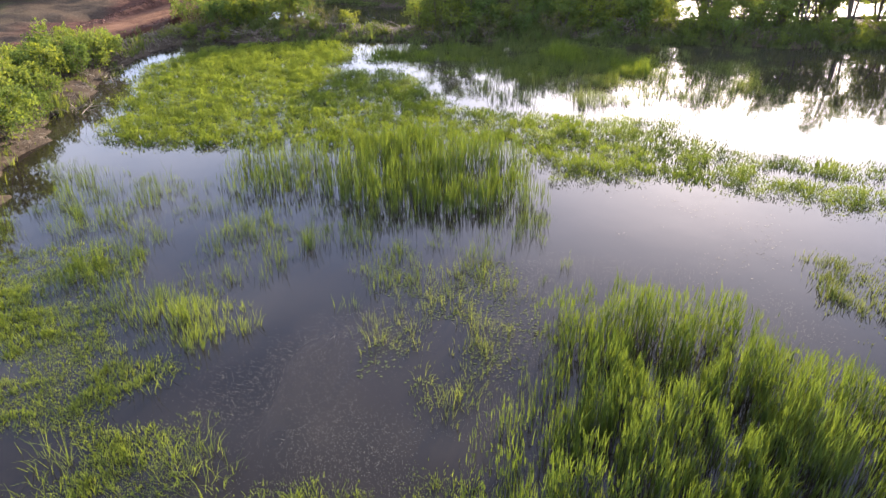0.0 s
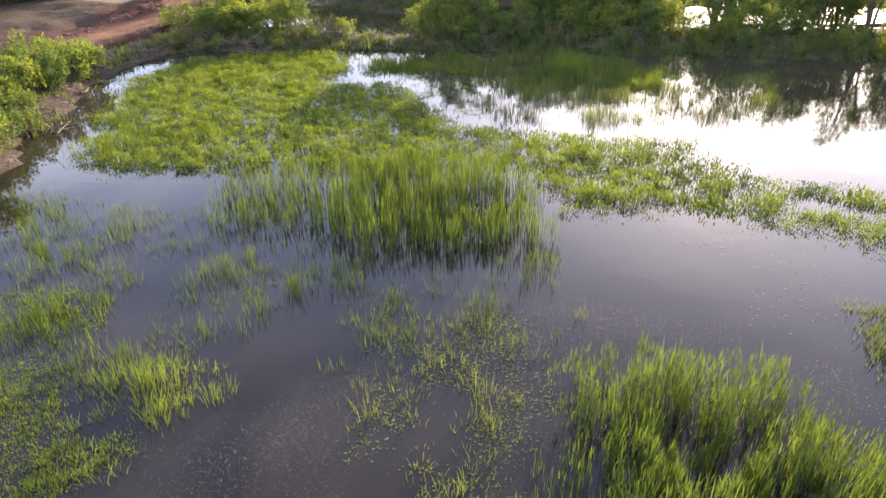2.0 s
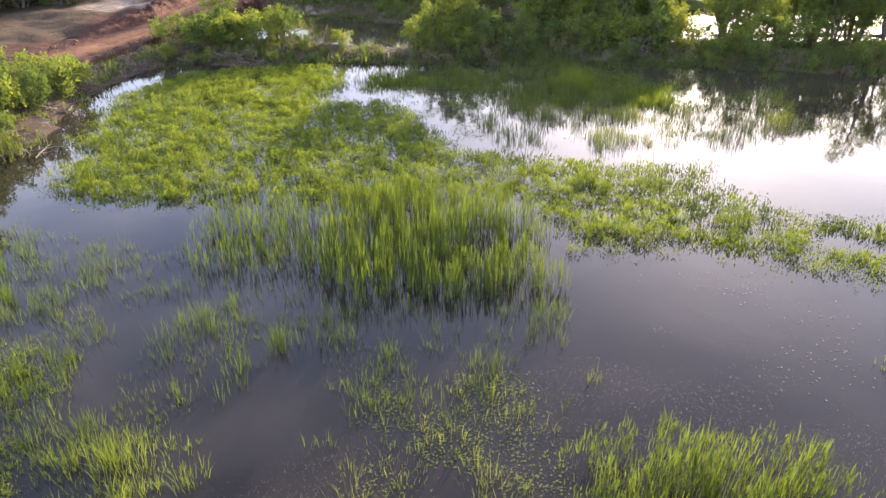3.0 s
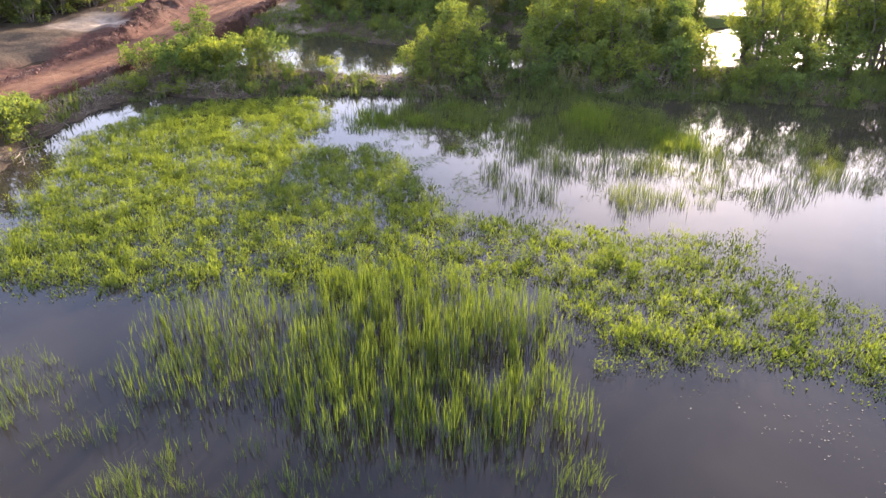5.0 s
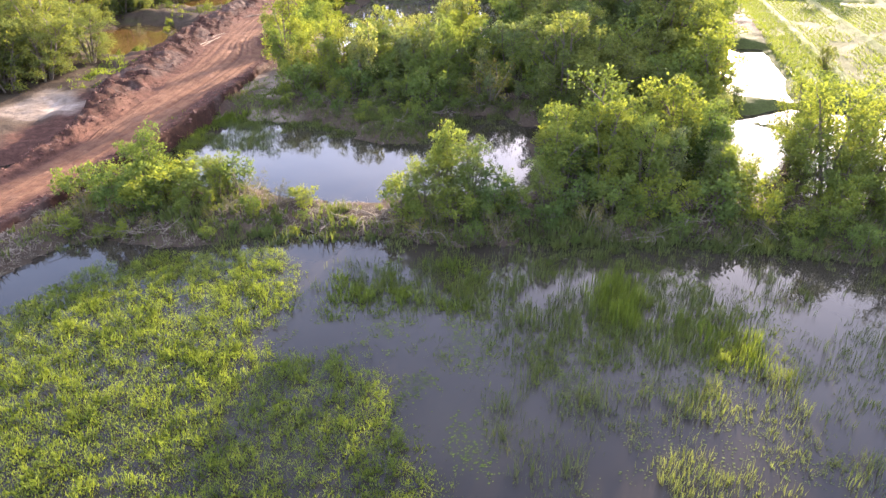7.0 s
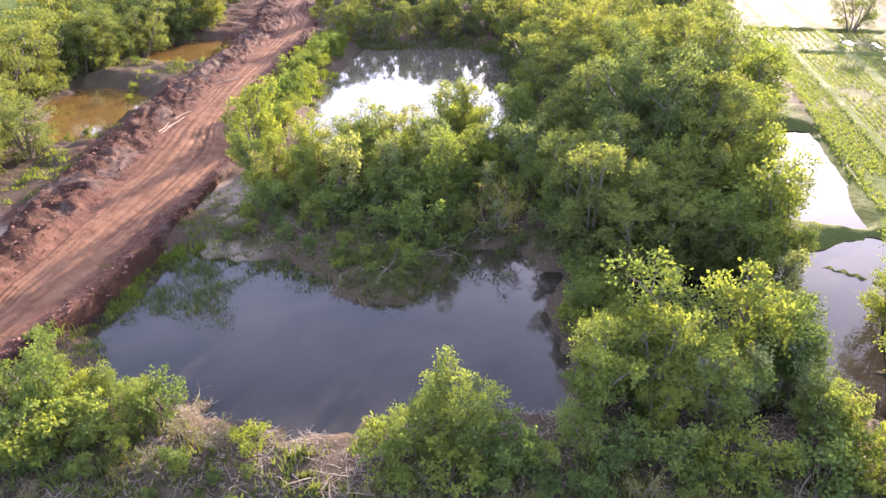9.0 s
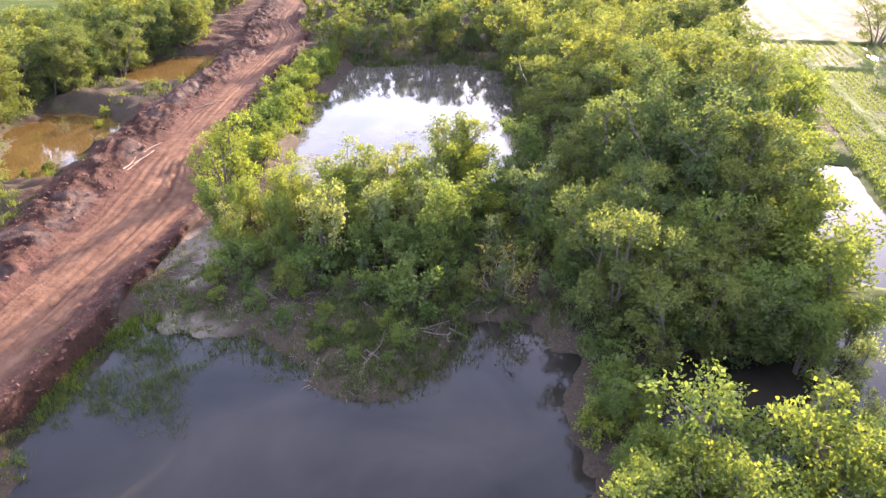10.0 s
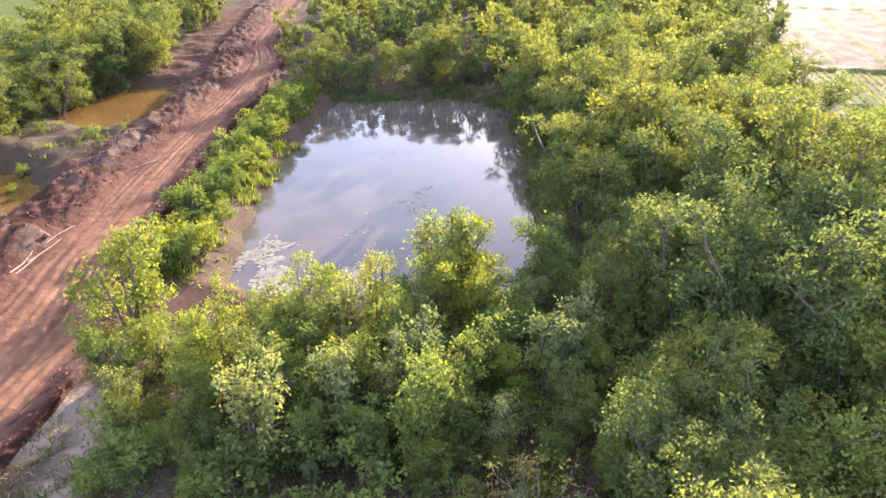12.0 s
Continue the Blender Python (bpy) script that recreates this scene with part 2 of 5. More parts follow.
ROAD_LINE = [(-32, -30, 1.3, 0.6), (-24, 8, 1.3, 0.65), (-19.4, 30, 1.2, 0.65), (-17.3, 37.5, 1.2, 0.7), (-15.8, 43, 1.3, 0.8), (-15.0, 50, 1.8, 0.9), (-14.4, 56, 2.2, 1.0), (-14.0, 61, 2.6, 1.1), (-15.1, 66, 1.8, 1.15), (-15.5, 75, 1.35, 1.2), (-15.2, 85, 1.2, 1.25), (-15.1, 95, 1.3, 1.25), (-15.5, 103, 1.6, 1.2), (-18.3, 112, 0.8, 1.15), (-18.9, 120, 0.9, 1.15), (-20.7, 141, 1.1, 1.1), (-25, 220, 1.2, 1.0)]


def hash01(i, j, seed):
    v = np.sin(i * 127.1 + j * 311.7 + seed * 74.7) * 43758.5453
    return v - np.floor(v)


def value_noise(x, y, seed=0):
    i, j = np.floor(x), np.floor(y)
    u, v = x - i, y - j
    u, v = u * u * (3 - 2 * u), v * v * (3 - 2 * v)
    a, b = hash01(i, j, seed), hash01(i + 1, j, seed)
    c, d = hash01(i, j + 1, seed), hash01(i + 1, j + 1, seed)
    return (a * (1 - u) + b * u) * (1 - v) + (c * (1 - u) + d * u) * v


def fbm(x, y, seed=0, octaves=4):
    total, amp = 0.0, 0.5
    for k in range(octaves):
        total = total + amp * value_noise(x, y, seed + k)
        x, y, amp = x * 2.03 + 5.1, y * 2.03 + 1.7, amp * 0.5
    return total / (1 - 0.5**octaves)


def outline_distance(poly, x, y):
    """Metres to the outline, negative inside it."""
    x, y = np.asarray(x, float), np.asarray(y, float)
    best, inside = np.full(x.shape, 1e9), np.zeros(x.shape, bool)
    for (ax, ay), (bx, by) in zip(poly, poly[1:] + poly[:1]):
        ex, ey = bx - ax, by - ay
        s = np.clip(((x - ax) * ex + (y - ay) * ey) / (ex * ex + ey * ey), 0, 1)
        best = np.minimum(best, np.hypot(x - ax - s * ex, y - ay - s * ey))
        if ay != by:
            inside ^= ((ay > y) != (by > y)) & (x < ex * (y - ay) / (by - ay) + ax)
    return np.where(inside, -best, best)


def road_place(x, y):
    """Metres from the road's middle line (left of it negative), and its half width and height there."""
    best = np.full(x.shape, 1e9)
    side, half, high = np.zeros(x.shape), np.ones(x.shape), np.ones(x.shape)
    for (ax, ay, aw, az), (bx, by, bw, bz) in zip(ROAD_LINE, ROAD_LINE[1:]):
        ex, ey = bx - ax, by - ay
        s = np.clip(((x - ax) * ex + (y - ay) * ey) / (ex * ex + ey * ey), 0, 1)
        d = np.hypot(x - ax - s * ex, y - ay - s * ey)
        near = d < best
        best = np.where(near, d, best)
        side = np.where(near, np.sign((x - ax) * ey - (y - ay) * ex) * d, side)
        half, high = np.where(near, aw + s * (bw - aw), half), np.where(near, az + s * (bz - az), high)
    return side, half, high


def smooth(a, b, v):
    s = np.clip((v - a) / (b - a), 0, 1)
    return s * s * (3 - 2 * s)


def paddy_axes(x, y):
    """Metres across and along the paddies from their near corner."""
    return (x - 21) * 0.967 - (y - 52) * 0.255, (x - 21) * 0.255 + (y - 52) * 0.967


BUND_ACROSS = (0.4, 3.6, 8.5, 15, 24, 36, 52, 80, 120)
BUND_ALONG = (0.5, 39.0, 50.5, 86, 130, 180)


def ground_height(x, y):
    wobble = fbm(x * 0.5, y * 0.5, 3) - 0.5
    rough = fbm(x * 1.7, y * 1.7, 11) - 0.5
    land = 0.45 + 0.5 * wobble + 0.22 * rough + 0.12 * (fbm(x * 4.5, y * 4.5, 17, 3) - 0.5) + 0.35 * smooth(48, 62, y) * (1 - smooth(16, 22, x))
    land = land * (1 - 0.55 * smooth(-6.5, -4.5, x) * (1 - smooth(-1.8, -0.6, x)) * smooth(33, 35, y) * (1 - smooth(41, 44, y)))
    land = land + 0.75 * (fbm(x * 0.8 + 0.5 * wobble, y * 1.1, 19, 3) - 0.42) * smooth(-19, -22, x) * smooth(56, 66, y) * (1 - smooth(130, 150, y))
    z = land
    ragged = 2.4 * wobble + 1.2 * rough + 0.8 * (fbm(x * 3.1, y * 3.1, 15, 3) - 0.5)
    for poly, level, slope, torn in ((MARSH, 0, 0.42, 0.8), (POND, 0, 0.5, 0.8), (FAR_POND, 0, 0.7, 0.4), (BROWN_A, 0.1, 0.5, 1.0), (BROWN_B, 0.1, 0.5, 1.0), (FLOOD, 0, 0.6, 0.5), (PUDDLE, 0, 0.5, 0.4), (SEEP, 0.1, 0.5, 0.25)):
        d = outline_distance(poly, x, y) + torn * ragged
        z = np.minimum(z, level + np.clip(d * slope, -0.5, 9))
    for ax, ay, bx, by in ((15.2, 41.6, 40, 40.2), (17.2, 48.6, 24, 42.6)):
        u = np.clip(((x - ax) * (bx - ax) + (y - ay) * (by - ay)) / ((bx - ax) ** 2 + (by - ay) ** 2), 0, 1)
        off = np.hypot(x - ax - u * (bx - ax), y - ay - u * (by - ay)) + 0.5 * rough
        z = np.maximum(z, -0.5 + 0.62 * (1 - smooth(0.05, 0.6, off)))
    p = outline_distance(PADDY, x, y)
    across, along = paddy_axes(x, y)
    bed = 0.285 + 0.12 * (fbm(across * 0.8, along * 0.25, 21) - 0.5) + 0.06 * (along < 37) + 0.045 * (along > 50)
    gap = np.minimum(np.min([np.abs(across - b) for b in BUND_ACROSS], 0), np.min([np.abs(along - b) for b in BUND_ALONG], 0))
    bed = bed + 0.24 * (1 - smooth(0.1, 0.55, gap + 0.3 * rough))
    z = np.where(p < 0, z + (bed - z) * smooth(0, 0.8, -p), z)
    side, half, high = road_place(x, y)
    z = z + (high - 0.25 - z) * (1 - smooth(0.3, np.where(side < 0, 1.0 + 1.8 * smooth(44, 54, y), 1.3), np.abs(side) - half))
    return z


def mesh_of(name, verts, loops, totals, material=None, shade=False):
    """One mesh from arrays: corners, the corner numbers of all faces in a row, and each face's number of corners."""
    me = bpy.data.meshes.new(name)
    me.vertices.add(len(verts))
    me.vertices.foreach_set("co", np.ascontiguousarray(verts, np.float32).ravel())
    me.loops.add(len(loops))
    me.loops.foreach_set("vertex_index", np.ascontiguousarray(loops, np.int32))
    me.polygons.add(len(totals))
    starts = np.concatenate([[0], np.cumsum(totals)[:-1]]).astype(np.int32)
    me.polygons.foreach_set("loop_start", starts)
    me.polygons.foreach_set("use_smooth", np.full(len(totals), shade))
    me.update(calc_edges=True)
    if material:
        me.materials.append(material)
    return me


def sheet(name, xs, ys, height, material, masks=()):
    """A sheet over the lines xs and ys, with the masks that its material asks for."""
    gx, gy = np.meshgrid(xs, ys)
    verts = np.stack([gx, gy, height(gx, gy)], -1).reshape(-1, 3)
    n, m = len(xs), len(ys)
    base = (np.arange(m - 1)[:, None] * n + np.arange(n - 1)).ravel()
    loops = np.stack([base, base + 1, base + n + 1, base + n], -1).ravel()
    me = mesh_of(name, verts, loops, np.full(len(base), 4), material, True)
    for key, of in masks:
        me.attributes.new(key, "FLOAT", "POINT").data.foreach_set("value", np.ascontiguousarray(of(gx, gy), np.float32).ravel())
    return new(name, me)


def part(name, me, parent, label="", kind=""):
    ob = new(name, me)
    ob.parent = parent
    return tagged(ob, label, kind=kind)


# ---- ground, road and waters ----
def red_mask(x, y):
    side, half, _ = road_place(x, y)
    d = np.abs(side) - half + 2.2 * (fbm(x * 0.6, y * 0.6, 31) - 0.5)
    wide = np.where(side < 0, 4.6, 0.9)
    strip = 0.5 * (1 - smooth(0.5, 2.0, outline_distance([(-11.5, 64), (-10, 60), (-3.7, 59), (-3.8, 62), (-7, 63.2)], x, y) + 2 * (fbm(x * 0.8, y * 0.8, 33) - 0.5)))
    dug = 0.75 * (1 - smooth(-1.0, 1.5, outline_distance([(-25.5, 99.5), (-17, 98), (-19, 140), (-28, 136)], x, y) + 3 * (fbm(x * 0.5, y * 0.5, 35) - 0.5)))
    strip = np.maximum(strip, dug)
    return np.maximum(strip, (1 - smooth(wide - 1.0, wide + 0.8, d)) * smooth(33, 40, y))


def green_mask(x, y):
    g = smooth(0.46, 0.62, fbm(x * 0.9, y * 0.9, 41)) * smooth(0.0, 0.7, fbm(x * 0.2, y * 0.2, 43))
    field = smooth(-34, -40, x) + (outline_distance(PADDY, x, y) < 0) * 0.6 * (1 - smooth(96, 102, y)) + smooth(150, 190, y)
    field = field + 0.8 * smooth(13, 15, x) * (1 - smooth(25, 27, x)) * smooth(46, 48, y) * (1 - smooth(70, 74, y))
    across, along = paddy_axes(x, y)
    gap = np.minimum(np.min([np.abs(across - b) for b in BUND_ACROSS], 0), np.min([np.abs(along - b) for b in BUND_ALONG], 0))
    field = field + 0.8 * (outline_distance(PADDY, x, y) < 0) * (1 - smooth(0.3, 0.7, gap))
    return np.clip(0.75 * g * smooth(-24, -34, x) + field, 0, 1) * (1 - red_mask(x, y))


def pale_mask(x, y):
    spot = np.maximum(1 - smooth(2.5, 4.5, np.hypot(x + 10.5, (y - 53) * 0.8)), 1 - smooth(1.5, 2.6, np.hypot(x + 22, y - 52)))
    field = (outline_distance(PADDY, x, y) < 0) * smooth(96, 102, y) * 0.02
    return np.clip(field + smooth(0.45, 0.62, fbm(x * 0.6, y * 0.6, 51)) * 0.6 * spot + 0.5 * (1 - smooth(-0.3, 0.5, outline_distance(SANDY, x, y) + 1.2 * (fbm(x * 0.9, y * 0.9, 53) - 0.5))), 0, 1)


grow = np.geomspace(1.2, 1500, 34)
ground = sheet("ground", np.concatenate([-45 - grow[::-1], np.arange(-45, 62, 0.4), 62 + grow]), np.concatenate([-12 - grow[::-1], np.arange(-12, 32, 0.8), np.arange(32, 40, 0.22), np.arange(40, 66, 0.33), np.arange(66, 118, 0.5), np.arange(118, 160, 0.9), 160 + grow]), ground_height, GROUND, (("red", red_mask), ("green", green_mask), ("pale", pale_mask)))
tagged(ground, "grey-brown muddy earth banks with weeds between ponds", "ground", kind="structure")


def flat(level):
    return lambda x, y: np.full(x.shape, level)


for name, box, level, mat, label in (
    ("water", ((-40, 60), (-60, 37.3)), 0.0, WATER, "murky grey shallow water of a flooded marsh"),
    ("middle_pond_water", ((-40, 60), (37.3, 57.5)), 0.0, WATER_MID, "calm dark water of a pond behind the bund"),
    ("pond_water", ((-12, 9), (59, 97)), 0.0, WATER_POND, "calm brown-grey pond water that mirrors the sky"),
    ("seep_water", ((14, 28), (57.5, 70)), 0.0, WATER_MID, "bright shallow water beside the paddy bund"),
    ("turbid_water", ((-32, -18), (62, 100)), 0.12, WATER_BROWN, "orange-brown turbid water in dug pools"),
    ):
    ob = sheet(name, np.linspace(*box[0], 3), np.linspace(*box[1], 3), flat(level), mat)
    tagged(ob, label, "water", kind="structure")


rim = [(x + 0.3, y + 0.2) for x, y in PADDY]
paddy = mesh_of("paddy_water", np.array([(x, y, 0.27) for x, y in rim]), np.arange(len(rim))[::-1], [len(rim)], WATER_PADDY)
tagged(new("paddy_water", paddy), "thin bright water standing in rice paddies", "water", kind="structure")


def build_road():
    """The graded track with its spoil ridges, along the middle line."""
    pts = np.array(ROAD_LINE)
    run = np.concatenate([[0], np.cumsum(np.hypot(*np.diff(pts[:, :2], axis=0).T))])
    s = np.concatenate([np.arange(0, 62, 0.5), np.arange(62, 150, 0.16), np.arange(150, run[-1], 0.5)])
    line = np.stack([np.interp(s, run, pts[:, k]) for k in range(4)], -1)
    for _ in range(3):
        pad = np.pad(line, ((12, 12), (0, 0)), "edge")
        line = np.stack([np.convolve(pad[:, k], np.ones(25) / 25, "valid") for k in range(4)], -1)
    way = np.gradient(line[:, :2], axis=0)
    way /= np.linalg.norm(way, axis=1)[:, None]
    w = np.arange(-1, 1.0001, 1 / 56)
    left, right = line[:, 2] + 1.2 + 3.0 * smooth(44, 54, line[:, 1]), line[:, 2] + 1.1
    off = np.where(w[None] < 0, w[None] * left[:, None], w[None] * right[:, None])
    x = line[:, 0][:, None] + way[:, 1][:, None] * off
    y = line[:, 1][:, None] - way[:, 0][:, None] * off
    half = line[:, 2][:, None] + 0.7 * (fbm(x * 0.45, y * 0.45, 61) - 0.5)
    d = np.abs(off) - half
    wide = np.where(off < 0, (left - line[:, 2] - 0.2)[:, None], 0.95)
    t = np.clip(d / wide, 0, 1)
    heap = np.sin(np.pi * np.clip(t * 1.05, 0, 1)) * np.where(off < 0, 0.62, 0.07) * smooth(36, 48, y) * (1 - 0.6 * smooth(100, 112, y))
    lumps = fbm(off * 1.7 + 1.3 * fbm(x, y, 73, 2), y * 0.75 + 1.3 * fbm(x, y, 75, 2), 71, 5) - 0.45
    lumps = lumps * np.where(off < 0, 1.0, 0.5)
    rut = np.zeros_like(x)
    for centre in (-0.82, -0.6, -0.5, -0.24, -0.1, 0.14, 0.3, 0.42, 0.62, 0.84):
        drift = centre + 0.25 * (value_noise(s[:, None] * 0.06, 0 * s[:, None] + centre * 9, 5) - 0.5)
        rut += np.exp(-(((off / half - drift) * half / 0.11) ** 2)) * (0.4 + 0.9 * value_noise(s[:, None] * 0.16, 0 * s[:, None] + centre * 31, 6))
    rut = rut * (0.25 + 0.75 * smooth(0.32, 0.62, fbm(x * 0.7, y * 0.22, 83)))
    tread = 0.5 + 0.5 * np.sin(y * 16 + 4 * value_noise(x * 0.4, y * 0.4, 8))
    z = line[:, 3][:, None] + heap * (0.6 + 0.9 * (lumps + 0.45)) + 0.32 * lumps * smooth(-0.3, 0.7, d) + 0.2 * (fbm(x * 3.4 + 2 * lumps, y * 2.2, 77, 3) - 0.5) * smooth(0, 0.6, d)
    z = z - 0.075 * rut * (d < 0) - 0.022 * tread * rut * (d < 0) + 0.10 * (fbm(x * 0.8, y * 0.8, 81) - 0.5)
    # curved tread marks where vehicles turn
    turn = np.hypot(x + 10.3, y - 65.6)
    z = z - 0.035 * (0.5 + 0.5 * np.sin(turn * 15)) * (1 - smooth(-0.4, 0.1, d)) * (1 - smooth(1.1, 1.8, np.abs(turn - 4.0))) * smooth(59.5, 61, y) * (1 - smooth(66.5, 68, y))
    z = z - 1.1 * smooth(0.72, 1.0, t)
    n, m = len(w), len(s)
    base = (np.arange(m - 1)[:, None] * n + np.arange(n - 1)).ravel()
    loops = np.stack([base, base + 1, base + n + 1, base + n], -1).ravel()
    me = mesh_of("road", np.stack([x, y, z], -1).reshape(-1, 3), loops, np.full(len(base), 4), ROAD, True)
    worn = np.clip(1 - smooth(-0.7, 0.15, d) - 0.35 * rut + 0.8 * (fbm(x * 0.9, y * 0.25, 91) - 0.5), 0, 1)
    ash = smooth(0.54, 0.64, fbm(x * 0.7, y * 0.7, 95)) * smooth(0.1, 0.6, d) * 0.4
    spoil = smooth(0.15, 0.8, d + 0.9 * (fbm(x * 0.7, y * 0.35, 97) - 0.5)) * smooth(30, 42, y)
    for key, values in (("worn", worn), ("ash", ash), ("spoil", spoil)):
        me.attributes.new(key, "FLOAT", "POINT").data.foreach_set("value", np.ascontiguousarray(values, np.float32).ravel())
    return tagged(new("road", me), "red laterite track with tyre ruts and heaped spoil", "dirt road", kind="structure"), x, y, z, d


road, road_x, road_y, road_z, road_d = build_road()


# ---- plants ----
def blades(base, high, wide, lean, spin, curl=0.35):
    """Grass blades, bent once: a foot, a bend and a tip each."""
    n = len(base)
    side = np.stack([np.cos(spin), np.sin(spin), np.zeros(n)], -1) * wide[:, None] * 0.5
    push = np.concatenate([lean, np.zeros((n, 1))], 1)
    up = np.array([0, 0, 1.0]) * high[:, None]
    bend = base + 0.55 * up + push * curl
    tip = base + up * (1 - 0.18 * np.linalg.norm(lean, axis=1)[:, None] / high[:, None]) + push
    verts = np.stack([base - side, base + side, bend + side * 0.85, bend - side * 0.85, tip], 1).reshape(-1, 3)
    k = np.arange(n)[:, None] * 5
    loops = np.concatenate([k, k + 1, k + 2, k + 3, k + 3, k + 2, k + 4], 1).ravel()
    return verts, loops, np.tile([4, 3], n)


def grass(name, poly, per_metre, high, wide, material, label, category, seed, cover=None, lean=0.25, spread=0.0, clump=0, low=0.6, lift=0.0, grain=1.0):
    """A stand of blades inside an outline. cover(x, y) thins it out (0 to 1); clump: blades that share a foot."""
    rng = np.random.default_rng(seed)
    xs, ys = [p[0] for p in poly], [p[1] for p in poly]
    area = (max(xs) - min(xs)) * (max(ys) - min(ys))
    n = int(area * per_metre / max(clump, 1))
    x, y = rng.uniform(min(xs), max(xs), n), rng.uniform(min(ys), max(ys), n)
    d = outline_distance(poly, x, y) + 2.0 * (fbm(x * 0.6, y * 0.6, seed) - 0.5)
    amount = 1 - smooth(-0.9, 0.3, d)
    if cover:
        amount = amount * cover(x, y)
    keep = rng.random(n) < amount
    x, y, amount = x[keep], y[keep], amount[keep]
    if clump:
        size = rng.uniform(0.55, 1.25, len(x)).repeat(clump)
        x, y, amount = x.repeat(clump), y.repeat(clump), amount.repeat(clump)
        r, a = np.abs(rng.normal(0, spread, len(x))), rng.uniform(0, 6.283, len(x))
        out = np.stack([np.cos(a), np.sin(a)], -1)
        x, y = x + r * out[:, 0], y + r * out[:, 1]
    else:
        size, out = 1.0, rng.normal(0, 0.7, (len(x), 2))
    h = rng.uniform(*high, len(x)) * size * (0.6 + 0.4 * amount) * (low + (1.65 - low) * smooth(0.3, 0.75, fbm(x * 1.4 * grain, y * 1.4 * grain, seed + 7)))
    sway = (out * rng.uniform(0.2, 1, (len(x), 1)) + np.array([0.08, -0.03])) * lean * h[:, None]
    ground_z = np.maximum(ground_height(x, y), 0.0) - 0.012
    # leaves that leave their stems higher up
    ground_z = ground_z + lift * rng.random(len(x)) ** 0.8 * (0.5 + 0.5 * amount) * (0.6 + 0.55 * smooth(0.25, 0.7, fbm(x * 1.1 * grain, y * 1.1 * grain, seed + 9)))
    me = mesh_of(name, *blades(np.stack([x, y, ground_z], -1), h, rng.uniform(*wide, len(x)), sway, rng.uniform(0, 6.283, len(x))), material)
    return tagged(new(name, me), label, category, kind="stuff")


def tube(path, radii, sides=5):
    """A tapered limb along a path: corners, face corners and totals."""
    path, verts = np.array(path, float), []
    for k, (p, r) in enumerate(zip(path, radii)):
        way = path[min(k + 1, len(path) - 1)] - path[max(k - 1, 0)]
        way = way / (np.linalg.norm(way) + 1e-9)
        a = np.cross(way, (0.31, 0.94, 0.12))
        a /= np.linalg.norm(a)
        b = np.cross(way, a)
        verts += [p + r * (math.cos(q) * a + math.sin(q) * b) for q in np.arange(sides) * 2 * math.pi / sides]
    loops = []
    for k in range(len(path) - 1):
        for s in range(sides):
            t = (s + 1) % sides
            loops += [k * sides + s, k * sides + t, (k + 1) * sides + t, (k + 1) * sides + s]
    return np.array(verts), np.array(loops), np.full(len(loops) // 4, 4)


def joined(pieces):
    verts, loops, totals, base = [], [], [], 0
    for v, l, t in pieces:
        verts.append(v), loops.append(l + base), totals.append(t)
        base += len(v)
    return np.concatenate(verts), np.concatenate(loops), np.concatenate(totals)


def limb(rng, a, b, r0, r1, bend=0.12, steps=4, sides=5):
    a, b = np.array(a, float), np.array(b, float)
    size = np.linalg.norm(b - a)
    mid = rng.normal(0, bend * size, 3)
    path = [a + (b - a) * s + mid * math.sin(math.pi * s) for s in np.linspace(0, 1, steps)]
    return tube(path, np.linspace(r0, r1, steps), sides)


def leaves(rng, centres, outward, count, size, scatter, droop, fine=False):
    """Pointed leaf blades, some round every spray's centre, that face away from the crown."""
    c, o = centres.repeat(count, 0), outward.repeat(count, 0)
    n = len(c)
    p = c + rng.normal(0, scatter, (n, 3))
    way = 0.7 * o + rng.normal(0, 0.8, (n, 3)) + np.array([0, 0, -droop])
    way /= np.linalg.norm(way, axis=1)[:, None]
    face = rng.normal(0, 0.5, (n, 3)) + 0.7 * o + np.array([0, 0, 0.5])
    side = np.cross(way, face)
    side /= np.linalg.norm(side, axis=1)[:, None] + 1e-9
    up = np.cross(side, way)
    long = rng.uniform(0.65, 1.3, (n, 1)) * size
    middle = p + way * long * 0.5 + up * long * rng.normal(0.06, 0.06, (n, 1))
    wide = long * rng.uniform(0.24, 0.36, (n, 1))
    if fine:
        return np.stack([p - side * wide * 1.1, p + side * wide * 1.4, p + way * long], 1).reshape(-1, 3), np.arange(n * 3), np.full(n, 3)
    verts = np.stack([p, middle + side * wide, p + way * long, middle - side * wide], 1).reshape(-1, 3)
    return verts, np.arange(n * 4), np.full(n, 4)


